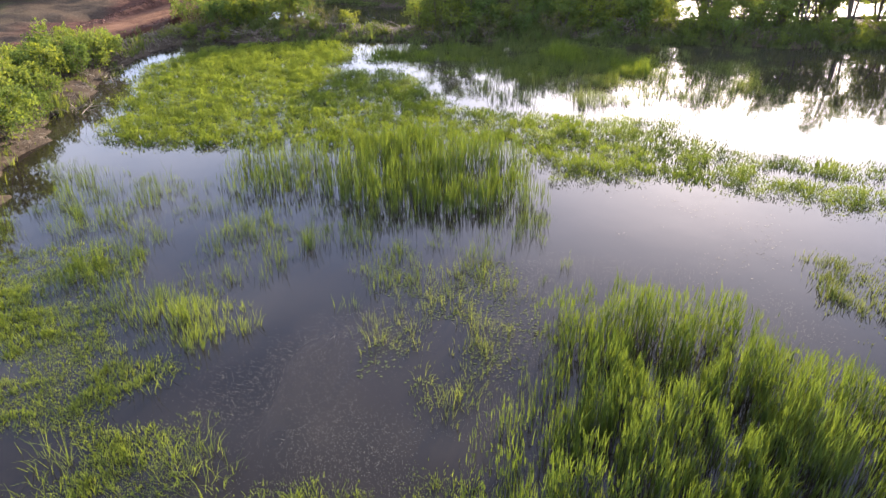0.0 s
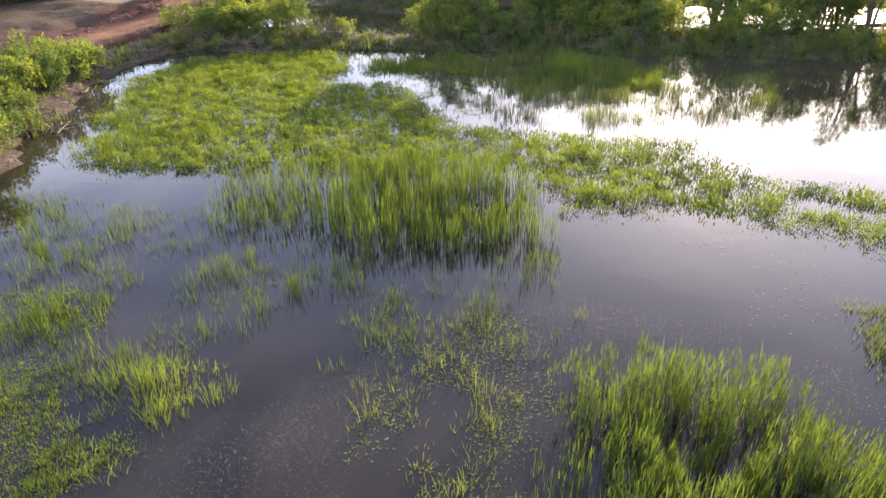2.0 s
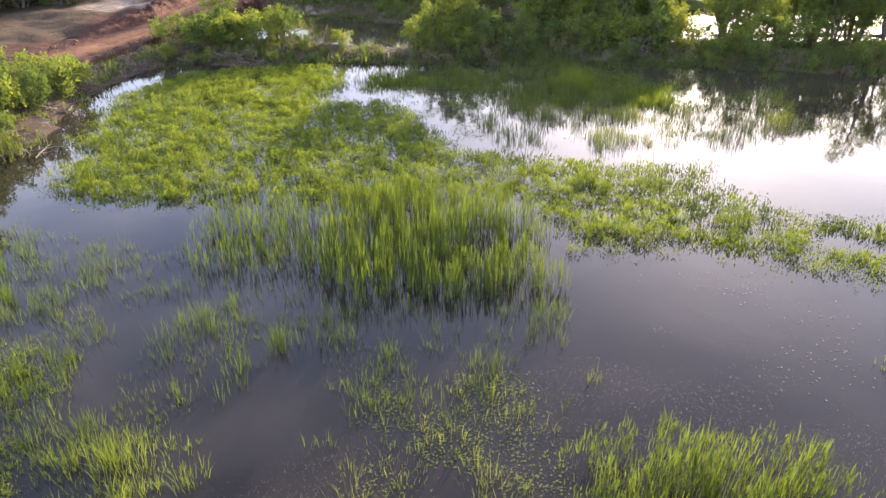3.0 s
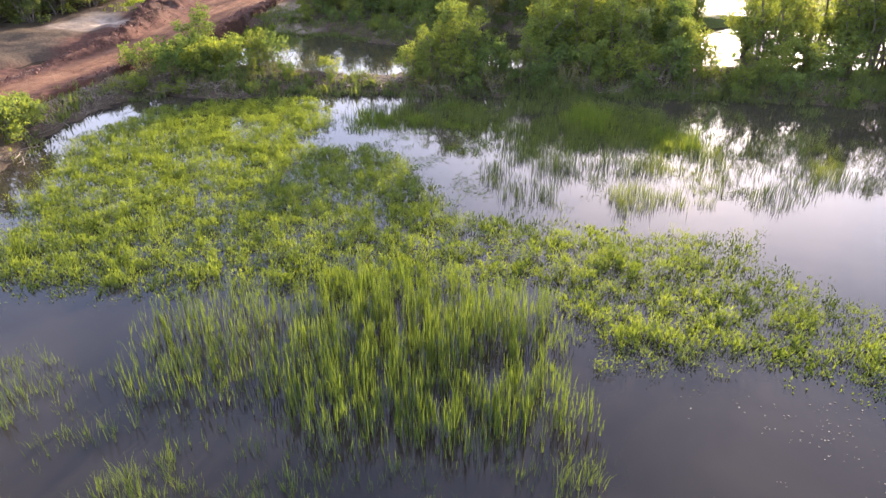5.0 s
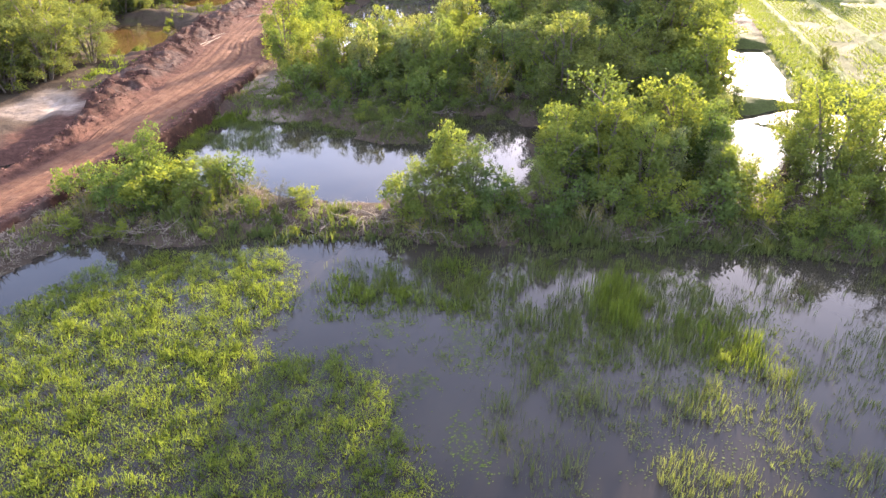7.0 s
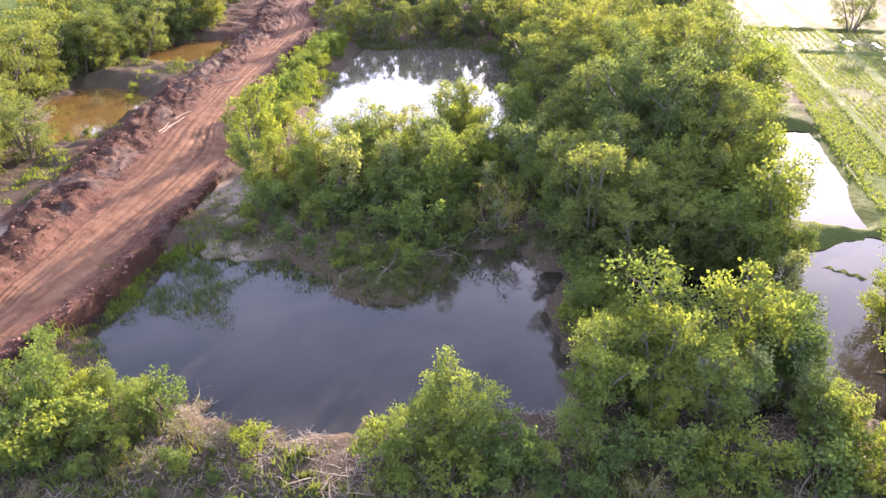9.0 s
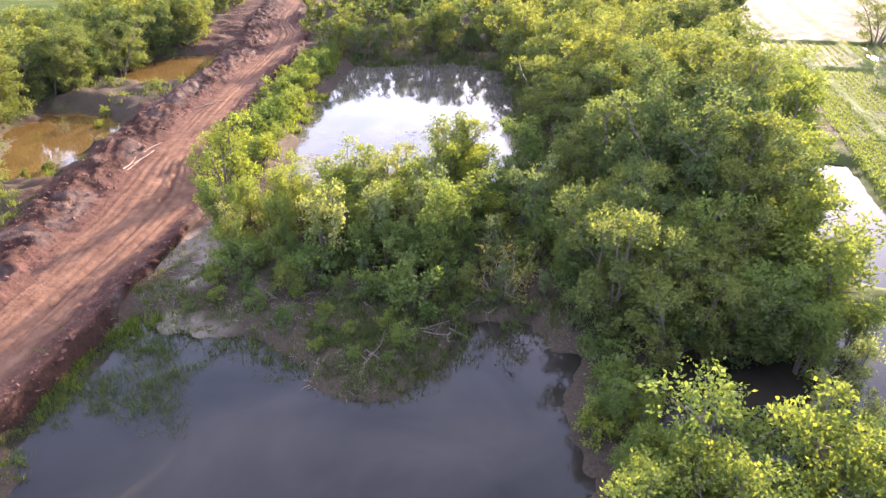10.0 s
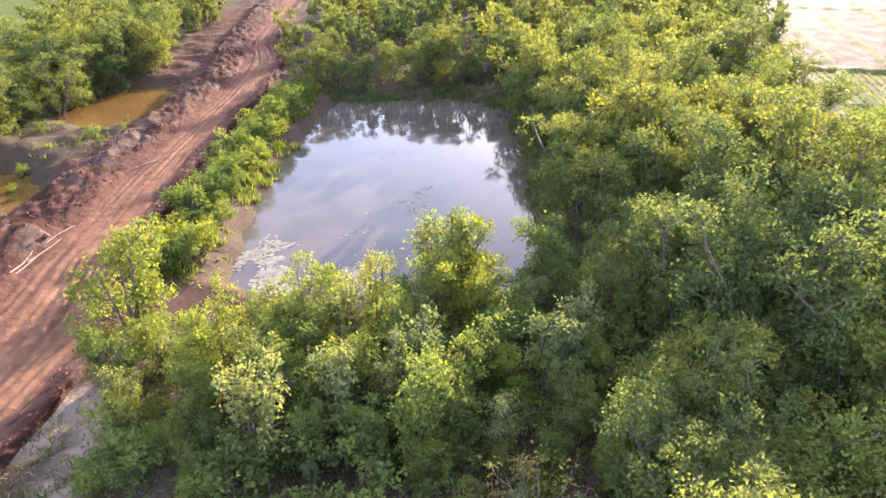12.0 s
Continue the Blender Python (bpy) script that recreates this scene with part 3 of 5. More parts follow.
def plant(name, seed, high, spread, boughs, sprays, count, leaf, material, stems=4, low=0.2, droop=0.25, scatter=0.03, bough=0.45, wood=BARK, round_heads=0.0, fine=False):
    """A tree or bush: leaning stems, boughs that leave them all the way up, and leaves in sprays along every bough."""
    rng = np.random.default_rng(seed)
    root = new(name)
    wood_pieces, centres, outward = [], [], []
    for k in range(stems):
        a = k * 2.399 + rng.uniform(-0.5, 0.5)
        reach, tall = spread * rng.uniform(0.12, 0.62), high * rng.uniform(0.62, 1.0) * (1.0 if k else 1.06)
        foot = np.array([math.cos(a), math.sin(a), 0]) * 0.05 * spread + (0, 0, -0.12 * high)
        top = np.array([math.cos(a) * reach, math.sin(a) * reach, tall])
        sag = rng.normal(0, 0.05 * high, 3)
        spine = [foot + (top - foot) * np.array([u, u, u**0.85]) + sag * math.sin(math.pi * u) for u in np.linspace(0, 1, 6)]
        wood_pieces.append(tube(spine, np.linspace(0.030, 0.006, 6) * high / math.sqrt(stems) * 1.5))
        for j in range(boughs // stems):
            u = low + (1 - low) * (j + rng.uniform(0.2, 1)) / (boughs // stems)
            u = min(u, 1.0)
            at = foot + (top - foot) * np.array([u, u, u**0.85]) + sag * math.sin(math.pi * u)
            b = a + rng.normal(0, 1.3) if rng.random() < 0.75 else rng.uniform(0, 6.283)
            rise = rng.uniform(0.05, 0.75) + 0.6 * u
            way = np.array([math.cos(b), math.sin(b), rise])
            way /= np.linalg.norm(way)
            size = bough * spread * (1.25 - 0.55 * u) * rng.uniform(0.65, 1.25)
            wood_pieces.append(limb(rng, at, at + way * size, 0.008 * high, 0.003 * high, 0.08, 3, 3))
            s = rng.uniform(0.2, 1.05, (sprays, 1))
            away = rng.normal(0, 1, (sprays, 3)) * np.array([1, 1, 0.8])
            tips = at + way * size * s + away * size * 0.20 * (1.15 - 0.5 * s)
            # most sprays lie on a rounded head about the bough's end, thickest on top
            head = int(sprays * round_heads)
            away[:head] += (0, 0, 0.75)
            shell = away[:head] / np.linalg.norm(away[:head], axis=1)[:, None]
            radius = bough * spread * rng.uniform(0.34, 0.52)
            tips[:head] = at + way * size * 0.85 + shell * radius * rng.uniform(0.72, 1.06, (head, 1)) * np.array([1, 1, 0.72])
            tips[:, 2] = np.maximum(tips[:, 2], 0.03 * high)
            face = 1.4 * away / np.linalg.norm(away, axis=1)[:, None] + 0.6 * way + np.array([0, 0, 0.3])
            centres.append(tips), outward.append(face / np.linalg.norm(face, axis=1)[:, None])
    part("trunk", mesh_of("trunk", *joined(wood_pieces), wood, True), root)
    part("crown", mesh_of("crown", *leaves(rng, np.concatenate(centres), np.concatenate(outward), count, leaf, scatter, droop, fine), material), root)
    return root


KINDS = {
    "bush": [plant("bush", 100 + k, 1.0, 0.85, 16, 14, 6, 0.086, LEAF_BUSH, 5, 0.1, 0.0, 0.045, 0.55, round_heads=0.55) for k in range(4)],
    "small_tree": [plant("small_tree", 200 + k, 1.0, 0.46 + 0.04 * k, 28, 19, 9, 0.033, LEAF_BUSH, 4, 0.10, 0.15, 0.026, 0.5, round_heads=0.85) for k in range(4)],
    "tree": [plant("tree", 300 + k, 1.0, 0.54 + 0.04 * k, 40, 20, 17, 0.020, LEAF_TREE, 5, 0.06, 0.2, 0.020, 0.44, round_heads=0.9, fine=True) for k in range(5)],
    "wood_tree": [plant("wood_tree", 350 + k, 1.0, 0.62, 24, 16, 11, 0.036, LEAF_TREE, 4, 0.04, 0.2, 0.028, 0.46, round_heads=0.9, fine=True) for k in range(4)],
    "bund_tree": [plant("bund_tree", 450 + k, 1.0, 0.50, 24, 19, 9, 0.030, LEAF_BUSH, 4, 0.3, 0.2, 0.028, 0.5, round_heads=0.7) for k in range(3)],
    "airy_tree": [plant("airy_tree", 400 + k, 1.0, 0.36, 24, 14, 7, 0.036, LEAF_PALE, 4, 0.2, 0.9, 0.03, 0.5, round_heads=0.3) for k in range(2)],
    "dry_bush": [plant("dry_bush", 500 + k, 1.0, 0.9, 21, 9, 4, 0.055, LEAF_DRY, 7, 0.1, 0.2, 0.05, 0.6, DEAD) for k in range(2)],
    "far_tree": [plant("far_tree", 600 + k, 1.0, 0.6, 18, 12, 9, 0.06, LEAF_TREE, 4, 0.06, 0.2, 0.03, 0.5, round_heads=0.9, fine=True) for k in range(3)],
}
KINDS["shrub"] = [plant("shrub", 150 + k, 1.0, 0.8, 15, 13, 5, 0.084, LEAF_TREE, 5, 0.05, 0.1, 0.045, 0.52, round_heads=0.7) for k in range(3)]
first_use = {id(ob): True for obs in KINDS.values() for ob in obs}
stand = random.Random(7)
LABELS = {
    "bush": ("leafy bright-green bush", "bush"),
    "shrub": ("dull dark-green leafy shrub", "shrub"),
    "small_tree": ("bright-green multi-stemmed small tree", "tree"),
    "tree": ("dense dark-green broadleaf tree", "tree"),
    "wood_tree": ("dense green broadleaf tree", "tree"),
    "bund_tree": ("bright-green tree with bare trunks and open crown", "tree"),
    "airy_tree": ("slender grey-green tree with thin drooping foliage", "tree"),
    "dry_bush": ("half-dry brownish bush with bare twigs", "bush"),
    "far_tree": ("distant green tree of a thicket", "tree"),
}


def put(kind, x, y, high, where, wide=1.0, lean=0.0):
    """Stand one plant of a kind at x, y on the ground."""
    model = stand.choice(KINDS[kind])
    z = max(float(ground_height(np.array([x]), np.array([y]))[0]), -0.1)
    m = pose(x, y, z, stand.uniform(-4, 4) + lean, stand.uniform(-4, 4), stand.uniform(0, 360)) @ Matrix.Diagonal((high * wide, high * wide, high, 1))
    if first_use[id(model)]:
        ob, first_use[id(model)] = model, False
    else:
        ob = copy_thing(model, Matrix())
    ob.matrix_basis = m
    text, category = LABELS[kind]
    return tagged(ob, f"{text} {where}", category, group=where.replace(" the", ""))


def thicket(kinds, poly, gap, high, where, seed, most=400, shore=0.35):
    """Plants all over an outline, no two nearer than gap."""
    rng = random.Random(seed)
    xs, ys = [p[0] for p in poly], [p[1] for p in poly]
    got = []
    for _ in range(6000):
        x, y = rng.uniform(min(xs), max(xs)), rng.uniform(min(ys), max(ys))
        if len(got) >= most:
            break
        if outline_distance(poly, np.array([x]), np.array([y]))[0] > 0 or any((x - a) ** 2 + (y - b) ** 2 < gap * gap for a, b in got):
            continue
        if any(outline_distance(p, np.array([x]), np.array([y]))[0] < shore for p in (POND, FAR_POND, BROWN_A, BROWN_B)):
            continue
        got.append((x, y))
        put(rng.choice(kinds), x, y, rng.uniform(*high), where, rng.uniform(0.85, 1.2))


def patchy(scale, low, high, seed):
    return lambda x, y: smooth(low, high, fbm(x * scale, y * scale, seed))


# bushes along the marsh's edge
thicket(["bush"], [(-12.7, 15), (-13.8, 21), (-14.9, 26), (-15.2, 31.5), (-17.2, 31.5), (-17.8, 24), (-16, 14)], 0.9, (0.9, 1.5), "on the marsh bank beside the track", 1, 60)
for x, y, h, kind in ((-14.2, 38.9, 1.35, "bush"), (-12.9, 38.4, 1.2, "bush"), (-11.5, 39.3, 2.6, "small_tree"), (-11, 38.3, 1.5, "bush"), (-9.9, 38.6, 1.3, "bush"), (-8.6, 38.9, 1.7, "small_tree"), (-7.9, 39.3, 1.3, "bush"), (-7, 38.6, 1.1, "dry_bush"), (-6.1, 38.3, 0.9, "dry_bush"), (-5.1, 38.2, 0.9, "bush"), (-9.4, 37.1, 0.6, "bush"), (-12.1, 39.8, 1.1, "bush"), (-10.4, 39.9, 1.1, "bush"), (-13.4, 40.2, 1.0, "bush"), (-6.9, 37.4, 0.7, "bush"), (-13.4, 37.7, 0.8, "dry_bush"), (-8.9, 39.9, 0.9, "bush"), (-11.9, 37.4, 0.9, "dry_bush"), (-12.9, 41.6, 0.9, "bush"), (-13.6, 43, 0.8, "bush")):
    put(kind, x, y, h, "on the earth bund")
for x, y, h, kind in ((0.7, 38, 2.9, "small_tree"), (1.5, 37.6, 2.6, "small_tree"), (-0.2, 37.6, 2.0, "small_tree"), (-1.2, 37.5, 1.3, "bush"), (2.5, 37.2, 1.4, "bush"), (0.9, 36.7, 1.3, "bush"), (2.0, 36.5, 1.0, "bush"), (3.2, 36.9, 0.9, "bush"), (-0.5, 36.6, 0.9, "bush")):
    put(kind, x, y, h, "at the water's edge")
for x, y, h, kind in ((5.1, 39, 3.2, "small_tree"), (4.4, 37.6, 1.8, "small_tree"), (6.2, 40.4, 3.0, "small_tree"), (8.1, 41.4, 4.3, "small_tree"), (7, 39.6, 3.2, "small_tree"), (8.5, 38.6, 2.9, "small_tree"), (9.9, 40.6, 4.3, "small_tree"), (11.6, 41.8, 3.4, "bund_tree"), (12.0, 44.0, 2.6, "airy_tree"), (11.5, 40.3, 3.0, "small_tree"), (9.7, 39.4, 2.9, "airy_tree"), (11.4, 39.0, 2.2, "airy_tree"), (12.3, 38.2, 1.6, "airy_tree"), (15.3, 39.8, 3.2, "bund_tree"), (15.9, 37.6, 2.0, "small_tree"), (16.9, 37.0, 1.2, "bush"), (18.2, 36.6, 1.5, "bush"), (19.6, 37.4, 2.0, "small_tree"), (20.1, 39.8, 4.6, "bund_tree"), (16.0, 41.4, 3.0, "bund_tree"), (18.6, 42, 3.0, "airy_tree"), (16.0, 38.8, 4.6, "bund_tree"), (18.8, 40.4, 4.7, "bund_tree"), (19.4, 38.4, 4.3, "bund_tree"), (13.0, 43.4, 2.3, "airy_tree"), (16.9, 43.6, 3.2, "bund_tree"), (18.4, 45.6, 3.4, "bund_tree"), (20.4, 43.4, 3.2, "airy_tree"), (11.0, 37.8, 2.2, "small_tree"), (12.1, 37.4, 1.5, "bush"), (14.9, 37.9, 1.7, "small_tree"), (17.4, 38.2, 1.9, "small_tree"), (18.6, 37.4, 2.2, "small_tree"), (15.3, 36.8, 1.3, "bush"), (20.9, 37.0, 2.0, "small_tree"), (13.5, 37.6, 0.8, "bush"), (14.0, 46.0, 2.6, "airy_tree"), (12.4, 41.0, 1.8, "airy_tree"), (13.0, 47.2, 3.0, "small_tree"), (15.4, 48.4, 2.2, "small_tree"), (21.5, 38.6, 4.2, "bund_tree"), (24.5, 38, 4.2, "bund_tree"), (5.6, 37.3, 1.2, "bush"), (6.8, 37, 1.4, "bush"), (8, 36.9, 1.2, "bush"), (9.2, 36.8, 1.3, "bush"), (10.7, 36.5, 1.6, "bush"), (12.2, 36.4, 1.2, "bush"), (13.6, 36.2, 0.8, "dry_bush"), (15, 36, 1.2, "bush"), (16.6, 35.7, 1.3, "bush"), (11.3, 38, 1.7, "small_tree"), (14.4, 37.0, 0.9, "bush"), (6.6, 38.4, 1.8, "small_tree"), (5.4, 44, 1.2, "bush"), (6.2, 42.2, 1.5, "bush"), (6.8, 45.2, 1.5, "bush")):
    put(kind, x, y, h, "on the wooded bund")
# scrub down to the waterline
thicket(["bush", "dry_bush"], [(-14.5, 36.2), (-9, 35.9), (-4.8, 36.2), (-4.8, 37.4), (-14.5, 37.6)], 0.8, (0.3, 0.7), "down to the marsh's waterline", 21, 22)
thicket(["bush", "bush", "dry_bush"], [(-1.6, 35.4), (5, 35.4), (12, 34.5), (18, 33), (30, 32), (30, 34.5), (18, 36), (5, 37), (-1.6, 37)], 0.66, (0.35, 0.95), "down to the marsh's waterline", 26, 70)
thicket(["bund_tree", "bund_tree", "airy_tree"], [(19.8, 36.4), (19.8, 39.4), (34, 38.6), (34, 35.4)], 2.2, (3.2, 4.6), "on the wooded bund", 22, 14)
thicket(["bush", "small_tree"], [(-12.5, 37.4), (-12.8, 41), (-11.9, 43), (-11, 40.4), (-8, 39.2), (-8, 37.6)], 0.9, (0.7, 1.5), "on the earth bund", 23, 14, 0.0)
thicket(["bush"], [(-9.3, 51), (-8.8, 53), (-3, 51.4), (4, 51.6), (4.6, 50.4), (1.5, 50.6), (-1, 47), (-3.6, 47.6), (-5.8, 50.4)], 1.0, (0.35, 0.8), "on the pond's shore", 24, 24, 0.0)
thicket(["bush", "small_tree"], [(5.4, 38.5), (5.6, 48.5), (7.2, 47), (7, 39)], 1.0, (0.8, 2.0), "at the flooded edge", 25, 12, -0.3)
# thicket between the two ponds
thicket(["small_tree", "small_tree", "airy_tree", "small_tree"], [(-8.6, 55), (-9.8, 57), (-8.5, 58.4), (-4, 58.4), (-2.5, 61), (5, 62.3), (7, 53), (3, 54), (-3, 54)], 1.35, (2.0, 3.7), "between the ponds", 2, 60)
thicket(["small_tree", "bush", "airy_tree"], [(-8.2, 53.4), (-8.6, 55), (-3, 54), (3, 54), (7, 53), (6.4, 51), (3, 51.8), (-3, 51.8)], 1.2, (0.9, 1.9), "behind the pond's shore", 28, 26)
thicket(["shrub"], [(-8.4, 52.6), (-9.8, 57), (-8.5, 59), (-2.5, 61), (5, 62.5), (7, 51), (3, 51.4), (-3, 51.4)], 1.5, (0.7, 1.3), "under the trees between the ponds", 27, 36)
# dark-leaved kind near x 7 to 11 puts the wood's shade into leaf colour
for x, y, h, kind in ((-0.4, 50.9, 1.9, "bush"), (-9.9, 59, 4.2, "small_tree"), (0.9, 62, 4.3, "airy_tree"), (1.8, 62.3, 3.8, "airy_tree"), (-4.4, 58.4, 3.2, "airy_tree"), (-3.4, 58.8, 3.0, "airy_tree"), (9.6, 51.6, 4.1, "small_tree"), (8.4, 50.4, 3.4, "tree"), (10.8, 51.0, 3.6, "tree"), (8.0, 49.6, 2.4, "tree"), (9.2, 49.2, 2.6, "tree"), (10.7, 49.6, 2.8, "tree"), (7.2, 50.8, 2.2, "tree"), (8.6, 48.4, 1.4, "bush"), (10.0, 48.2, 1.5, "bush"), (11.6, 48.4, 1.8, "bush"), (3.2, 51.4, 2.0, "dry_bush")):
    put(kind, x, y, h, "between the ponds")
# wood beside the paddies
for x, y, h in ((13.0, 58.6, 6.9), (11.0, 56.2, 5.8), (14.9, 61.2, 7.2), (16.2, 65.5, 7.4), (12.2, 65.5, 5.8), (15.8, 70, 6.2), (18.2, 71, 7.0), (11.4, 73, 5.8), (13.2, 54.6, 6.0), (10.2, 59.5, 5.6), (18.6, 77, 6.0), (13.5, 79, 5.8)):
    put("tree", x, y, h, "in the wood beside the paddies", 1.05)
thicket(["tree"], [(6.6, 47.5), (7.4, 56), (8, 64), (7.8, 72), (19.5, 72), (17.4, 66), (15.3, 58), (13.2, 52), (11.5, 48.2)], 2.1, (2.8, 5.4), "in the wood beside the paddies", 3, 78, 0.0)
for x, y, h in ((14.2, 49.4, 4.5), (15.0, 52.0, 4.2), (16.2, 55.0, 4.2), (12.4, 48.4, 3.6), (17.0, 57.8, 4.2), (21.4, 67.4, 4.8), (16.4, 51.6, 2.4), (17.9, 60.5, 4.4), (19.2, 63.4, 4.6), (20.2, 69.5, 4.8), (22.4, 72, 4.6)):
    put("small_tree", x, y, h, "at the wood's wet edge", 1.15)
thicket(["bush", "small_tree"], [(12.5, 47.6), (16.4, 51), (17.3, 56), (19.4, 61), (21.6, 66.4), (18.5, 66.5), (15.5, 58), (13, 52)], 1.1, (0.7, 1.7), "at the wood's wet edge", 34, 30, 0.0)
grass("bank_weeds", [(12, 47.6), (16.5, 50.4), (17.4, 54), (19.6, 60), (22.4, 67), (25, 70), (19, 70), (15, 58)], 170, (0.1, 0.3), (0.02, 0.045), WEED, "rank weeds at the wood's wet edge", "weeds", 107, patchy(0.8, 0.2, 0.42, 108), 0.5, 0.14, 9)
grass("bank_weeds", [(-4.6, 51.6), (-3.8, 46.6), (-1.2, 45.8), (0.8, 48), (2, 50.6), (5, 51), (2, 52.6)], 520, (0.08, 0.26), (0.016, 0.034), WEED, "low green weeds on a spit in the pond", "weeds", 109, patchy(0.9, 0.24, 0.46, 110), 0.5, 0.14, 9)
thicket(["wood_tree"], [(7.8, 72), (7.6, 80), (7.2, 95), (21, 98), (25.5, 96), (22.6, 78), (19.5, 72)], 2.2, (3.0, 5.4), "in the wood beside the paddies", 32, 85, 0.0)
thicket(["shrub"], [(6.2, 51), (5.6, 62.6), (7.4, 66), (11, 66), (12, 52)], 1.35, (0.9, 1.9), "under the wood's trees", 33, 34, 0.0)
thicket(["shrub"], [(5.8, 49.4), (8, 48.2), (12, 47.4), (14, 50), (12, 51), (7, 51.6)], 0.9, (0.9, 1.7), "under the wood's trees", 37, 26, 0.0)
put("tree", 24.6, 92.0, 5.6, "with a broad flat crown by the paddies", 1.5)
# low bushes on the pond's dyke and trees at its far end
thicket(["bush"], [(-11.8, 63.5), (-11.9, 78), (-11, 94), (-9.3, 94), (-10, 78), (-9.6, 65)], 1.1, (0.8, 1.7), "on the dyke between pond and track", 4, 60)
thicket(["wood_tree"], [(-9.8, 94.6), (-9, 99), (9, 98.5), (8.5, 94.6)], 1.9, (2.2, 4.2), "at the far end of the pond", 5, 30)
# trees past the dug pools and far woods
thicket(["wood_tree"], [(-24.5, 52), (-29.6, 62), (-31.2, 76), (-29.8, 82), (-28.8, 96), (-25, 101), (-27, 112), (-36, 112), (-39, 80), (-38, 58), (-30, 48)], 2.2, (3.2, 5.2), "past the dug pools", 6, 110)
for x, y, h in ((-24.8, 56.8, 4.2), (-27.0, 55.4, 4.6), (-25.6, 59.0, 4.6), (-28.8, 57.6, 5.0), (-23.9, 61.2, 3.4), (-27.6, 62.6, 5.0), (-29.4, 66.2, 5.2), (-31.0, 70.8, 5.2), (-31.4, 76.4, 5.4), (-29.6, 85.4, 4.6), (-28.8, 90.6, 4.6), (-28.2, 96.4, 4.4)):
    put("tree", x, y, h, "past the dug pools", 1.15)
thicket(["shrub"], [(-25.6, 59), (-28.4, 63), (-30.6, 71), (-31, 79), (-28.9, 83), (-28.6, 93), (-26.4, 99), (-24.6, 101), (-27.5, 102), (-31, 95), (-32, 80), (-29, 62)], 0.95, (0.9, 1.9), "under the trees past the pools", 36, 80, -0.6)
thicket(["far_tree"], [(-28, 108), (-26, 128), (-34, 140), (-44, 125), (-40, 108)], 2.6, (3.0, 4.6), "past the dug pools", 8, 40)
thicket(["far_tree"], [(-13, 104), (-12, 122), (-8, 160), (40, 160), (43, 134), (34, 104), (28, 97.5), (6, 100)], 3.4, (3.2, 5.2), "in the far wood", 9, 130)
put("tree", 25.9, 58.4, 1.7, "alone beside the young rice", 0.8)
put("tree", 45, 97.5, 4.6, "alone on a paddy bund", 1.1)

# grasses of the marsh
def dry_of(x, y):
    """0 where the near mat leaves open water, 1 elsewhere."""
    wob = 0.9 * (fbm(x * 1.3, y * 1.3, 67) - 0.5)
    a = np.hypot((x + 6.3) / 1.15, (y - 6.9) / 0.62) + wob
    b = np.hypot((x + 4.7) / 0.75, (y - 8.1) / 0.75) + wob
    c = np.hypot((x + 9.3) / 2.0, (y - 8.9) / 0.45) + wob
    return smooth(0.8, 1.1, a) * smooth(0.8, 1.1, b) * smooth(0.8, 1.1, c)


NEAR_REEDS = [(0.2, 2), (0.3, 6.2), (0.7, 7.4), (1.8, 9.1), (1.9, 10.4), (3.3, 10.8), (5, 10.3), (6.2, 9), (7.4, 8.3), (12, 6), (12, 2)]
MID_REEDS = [(-6.4, 18.9), (-5.4, 19.7), (-3.4, 20.4), (-1.6, 20.7), (1.1, 20.3), (2.4, 18.8), (2.5, 17.2), (2.8, 15.2), (1.4, 14.3), (0.2, 14.4), (-0.9, 14.7), (-2.6, 15.0), (-4.1, 15.8), (-5.8, 16.3)]
MAT_BED = [(-11.6, 22), (-13.2, 27), (-13.5, 31), (-12.2, 33.4), (-9.6, 35.3), (-5.6, 35.2), (-4.1, 33.6), (-4.2, 31.2), (-4.6, 30), (-2.3, 29.2), (-0.9, 27.4), (0.3, 26.1), (0.8, 24), (2.7, 23.4), (5.4, 22.7), (8.7, 22.2), (8.4, 20.4), (9.4, 19.3), (10.7, 18.6), (15, 16.6), (15, 13.6), (11, 14.5), (9.2, 15.4), (7.4, 16.4), (4.8, 17), (3.2, 16.8), (2.8, 18.5), (2.4, 19.6), (-2.2, 19.8), (-5, 19.9), (-8.1, 19.8), (-10.8, 20.0)]
FAR_REEDS = [(-2.6, 33.4), (2.2, 34.6), (6.8, 34.8), (8, 33.6), (10.8, 31), (10, 27.6), (6.5, 27), (4.3, 28), (1.3, 27), (-1.4, 29.6)]
def lead(x, y):
    """0 in the narrow open lead through the mat, 1 elsewhere."""
    return smooth(0.15, 0.5, np.abs(y - (17.5 - 0.38 * (x - 9.0)) + 0.8 * (fbm(x * 1.2, y * 1.2, 68) - 0.5)) + 2 * np.clip(9.2 - x, 0, 1))


def near_stand(x, y):
    return smooth(0.16, 0.42, fbm(x * 1.1, y * 1.1, 12)) * smooth(0.36, 0.60, fbm(x * 6.5, y * 4.0, 55, 2))


def mid_stand(x, y):
    return smooth(0.14, 0.46, fbm(x * 0.9, y * 0.9, 14)) * (0.5 + 0.5 * smooth(-3.4, -1.4, x)) * smooth(0.28, 0.6, fbm(x * 6, y * 3, 56, 2))


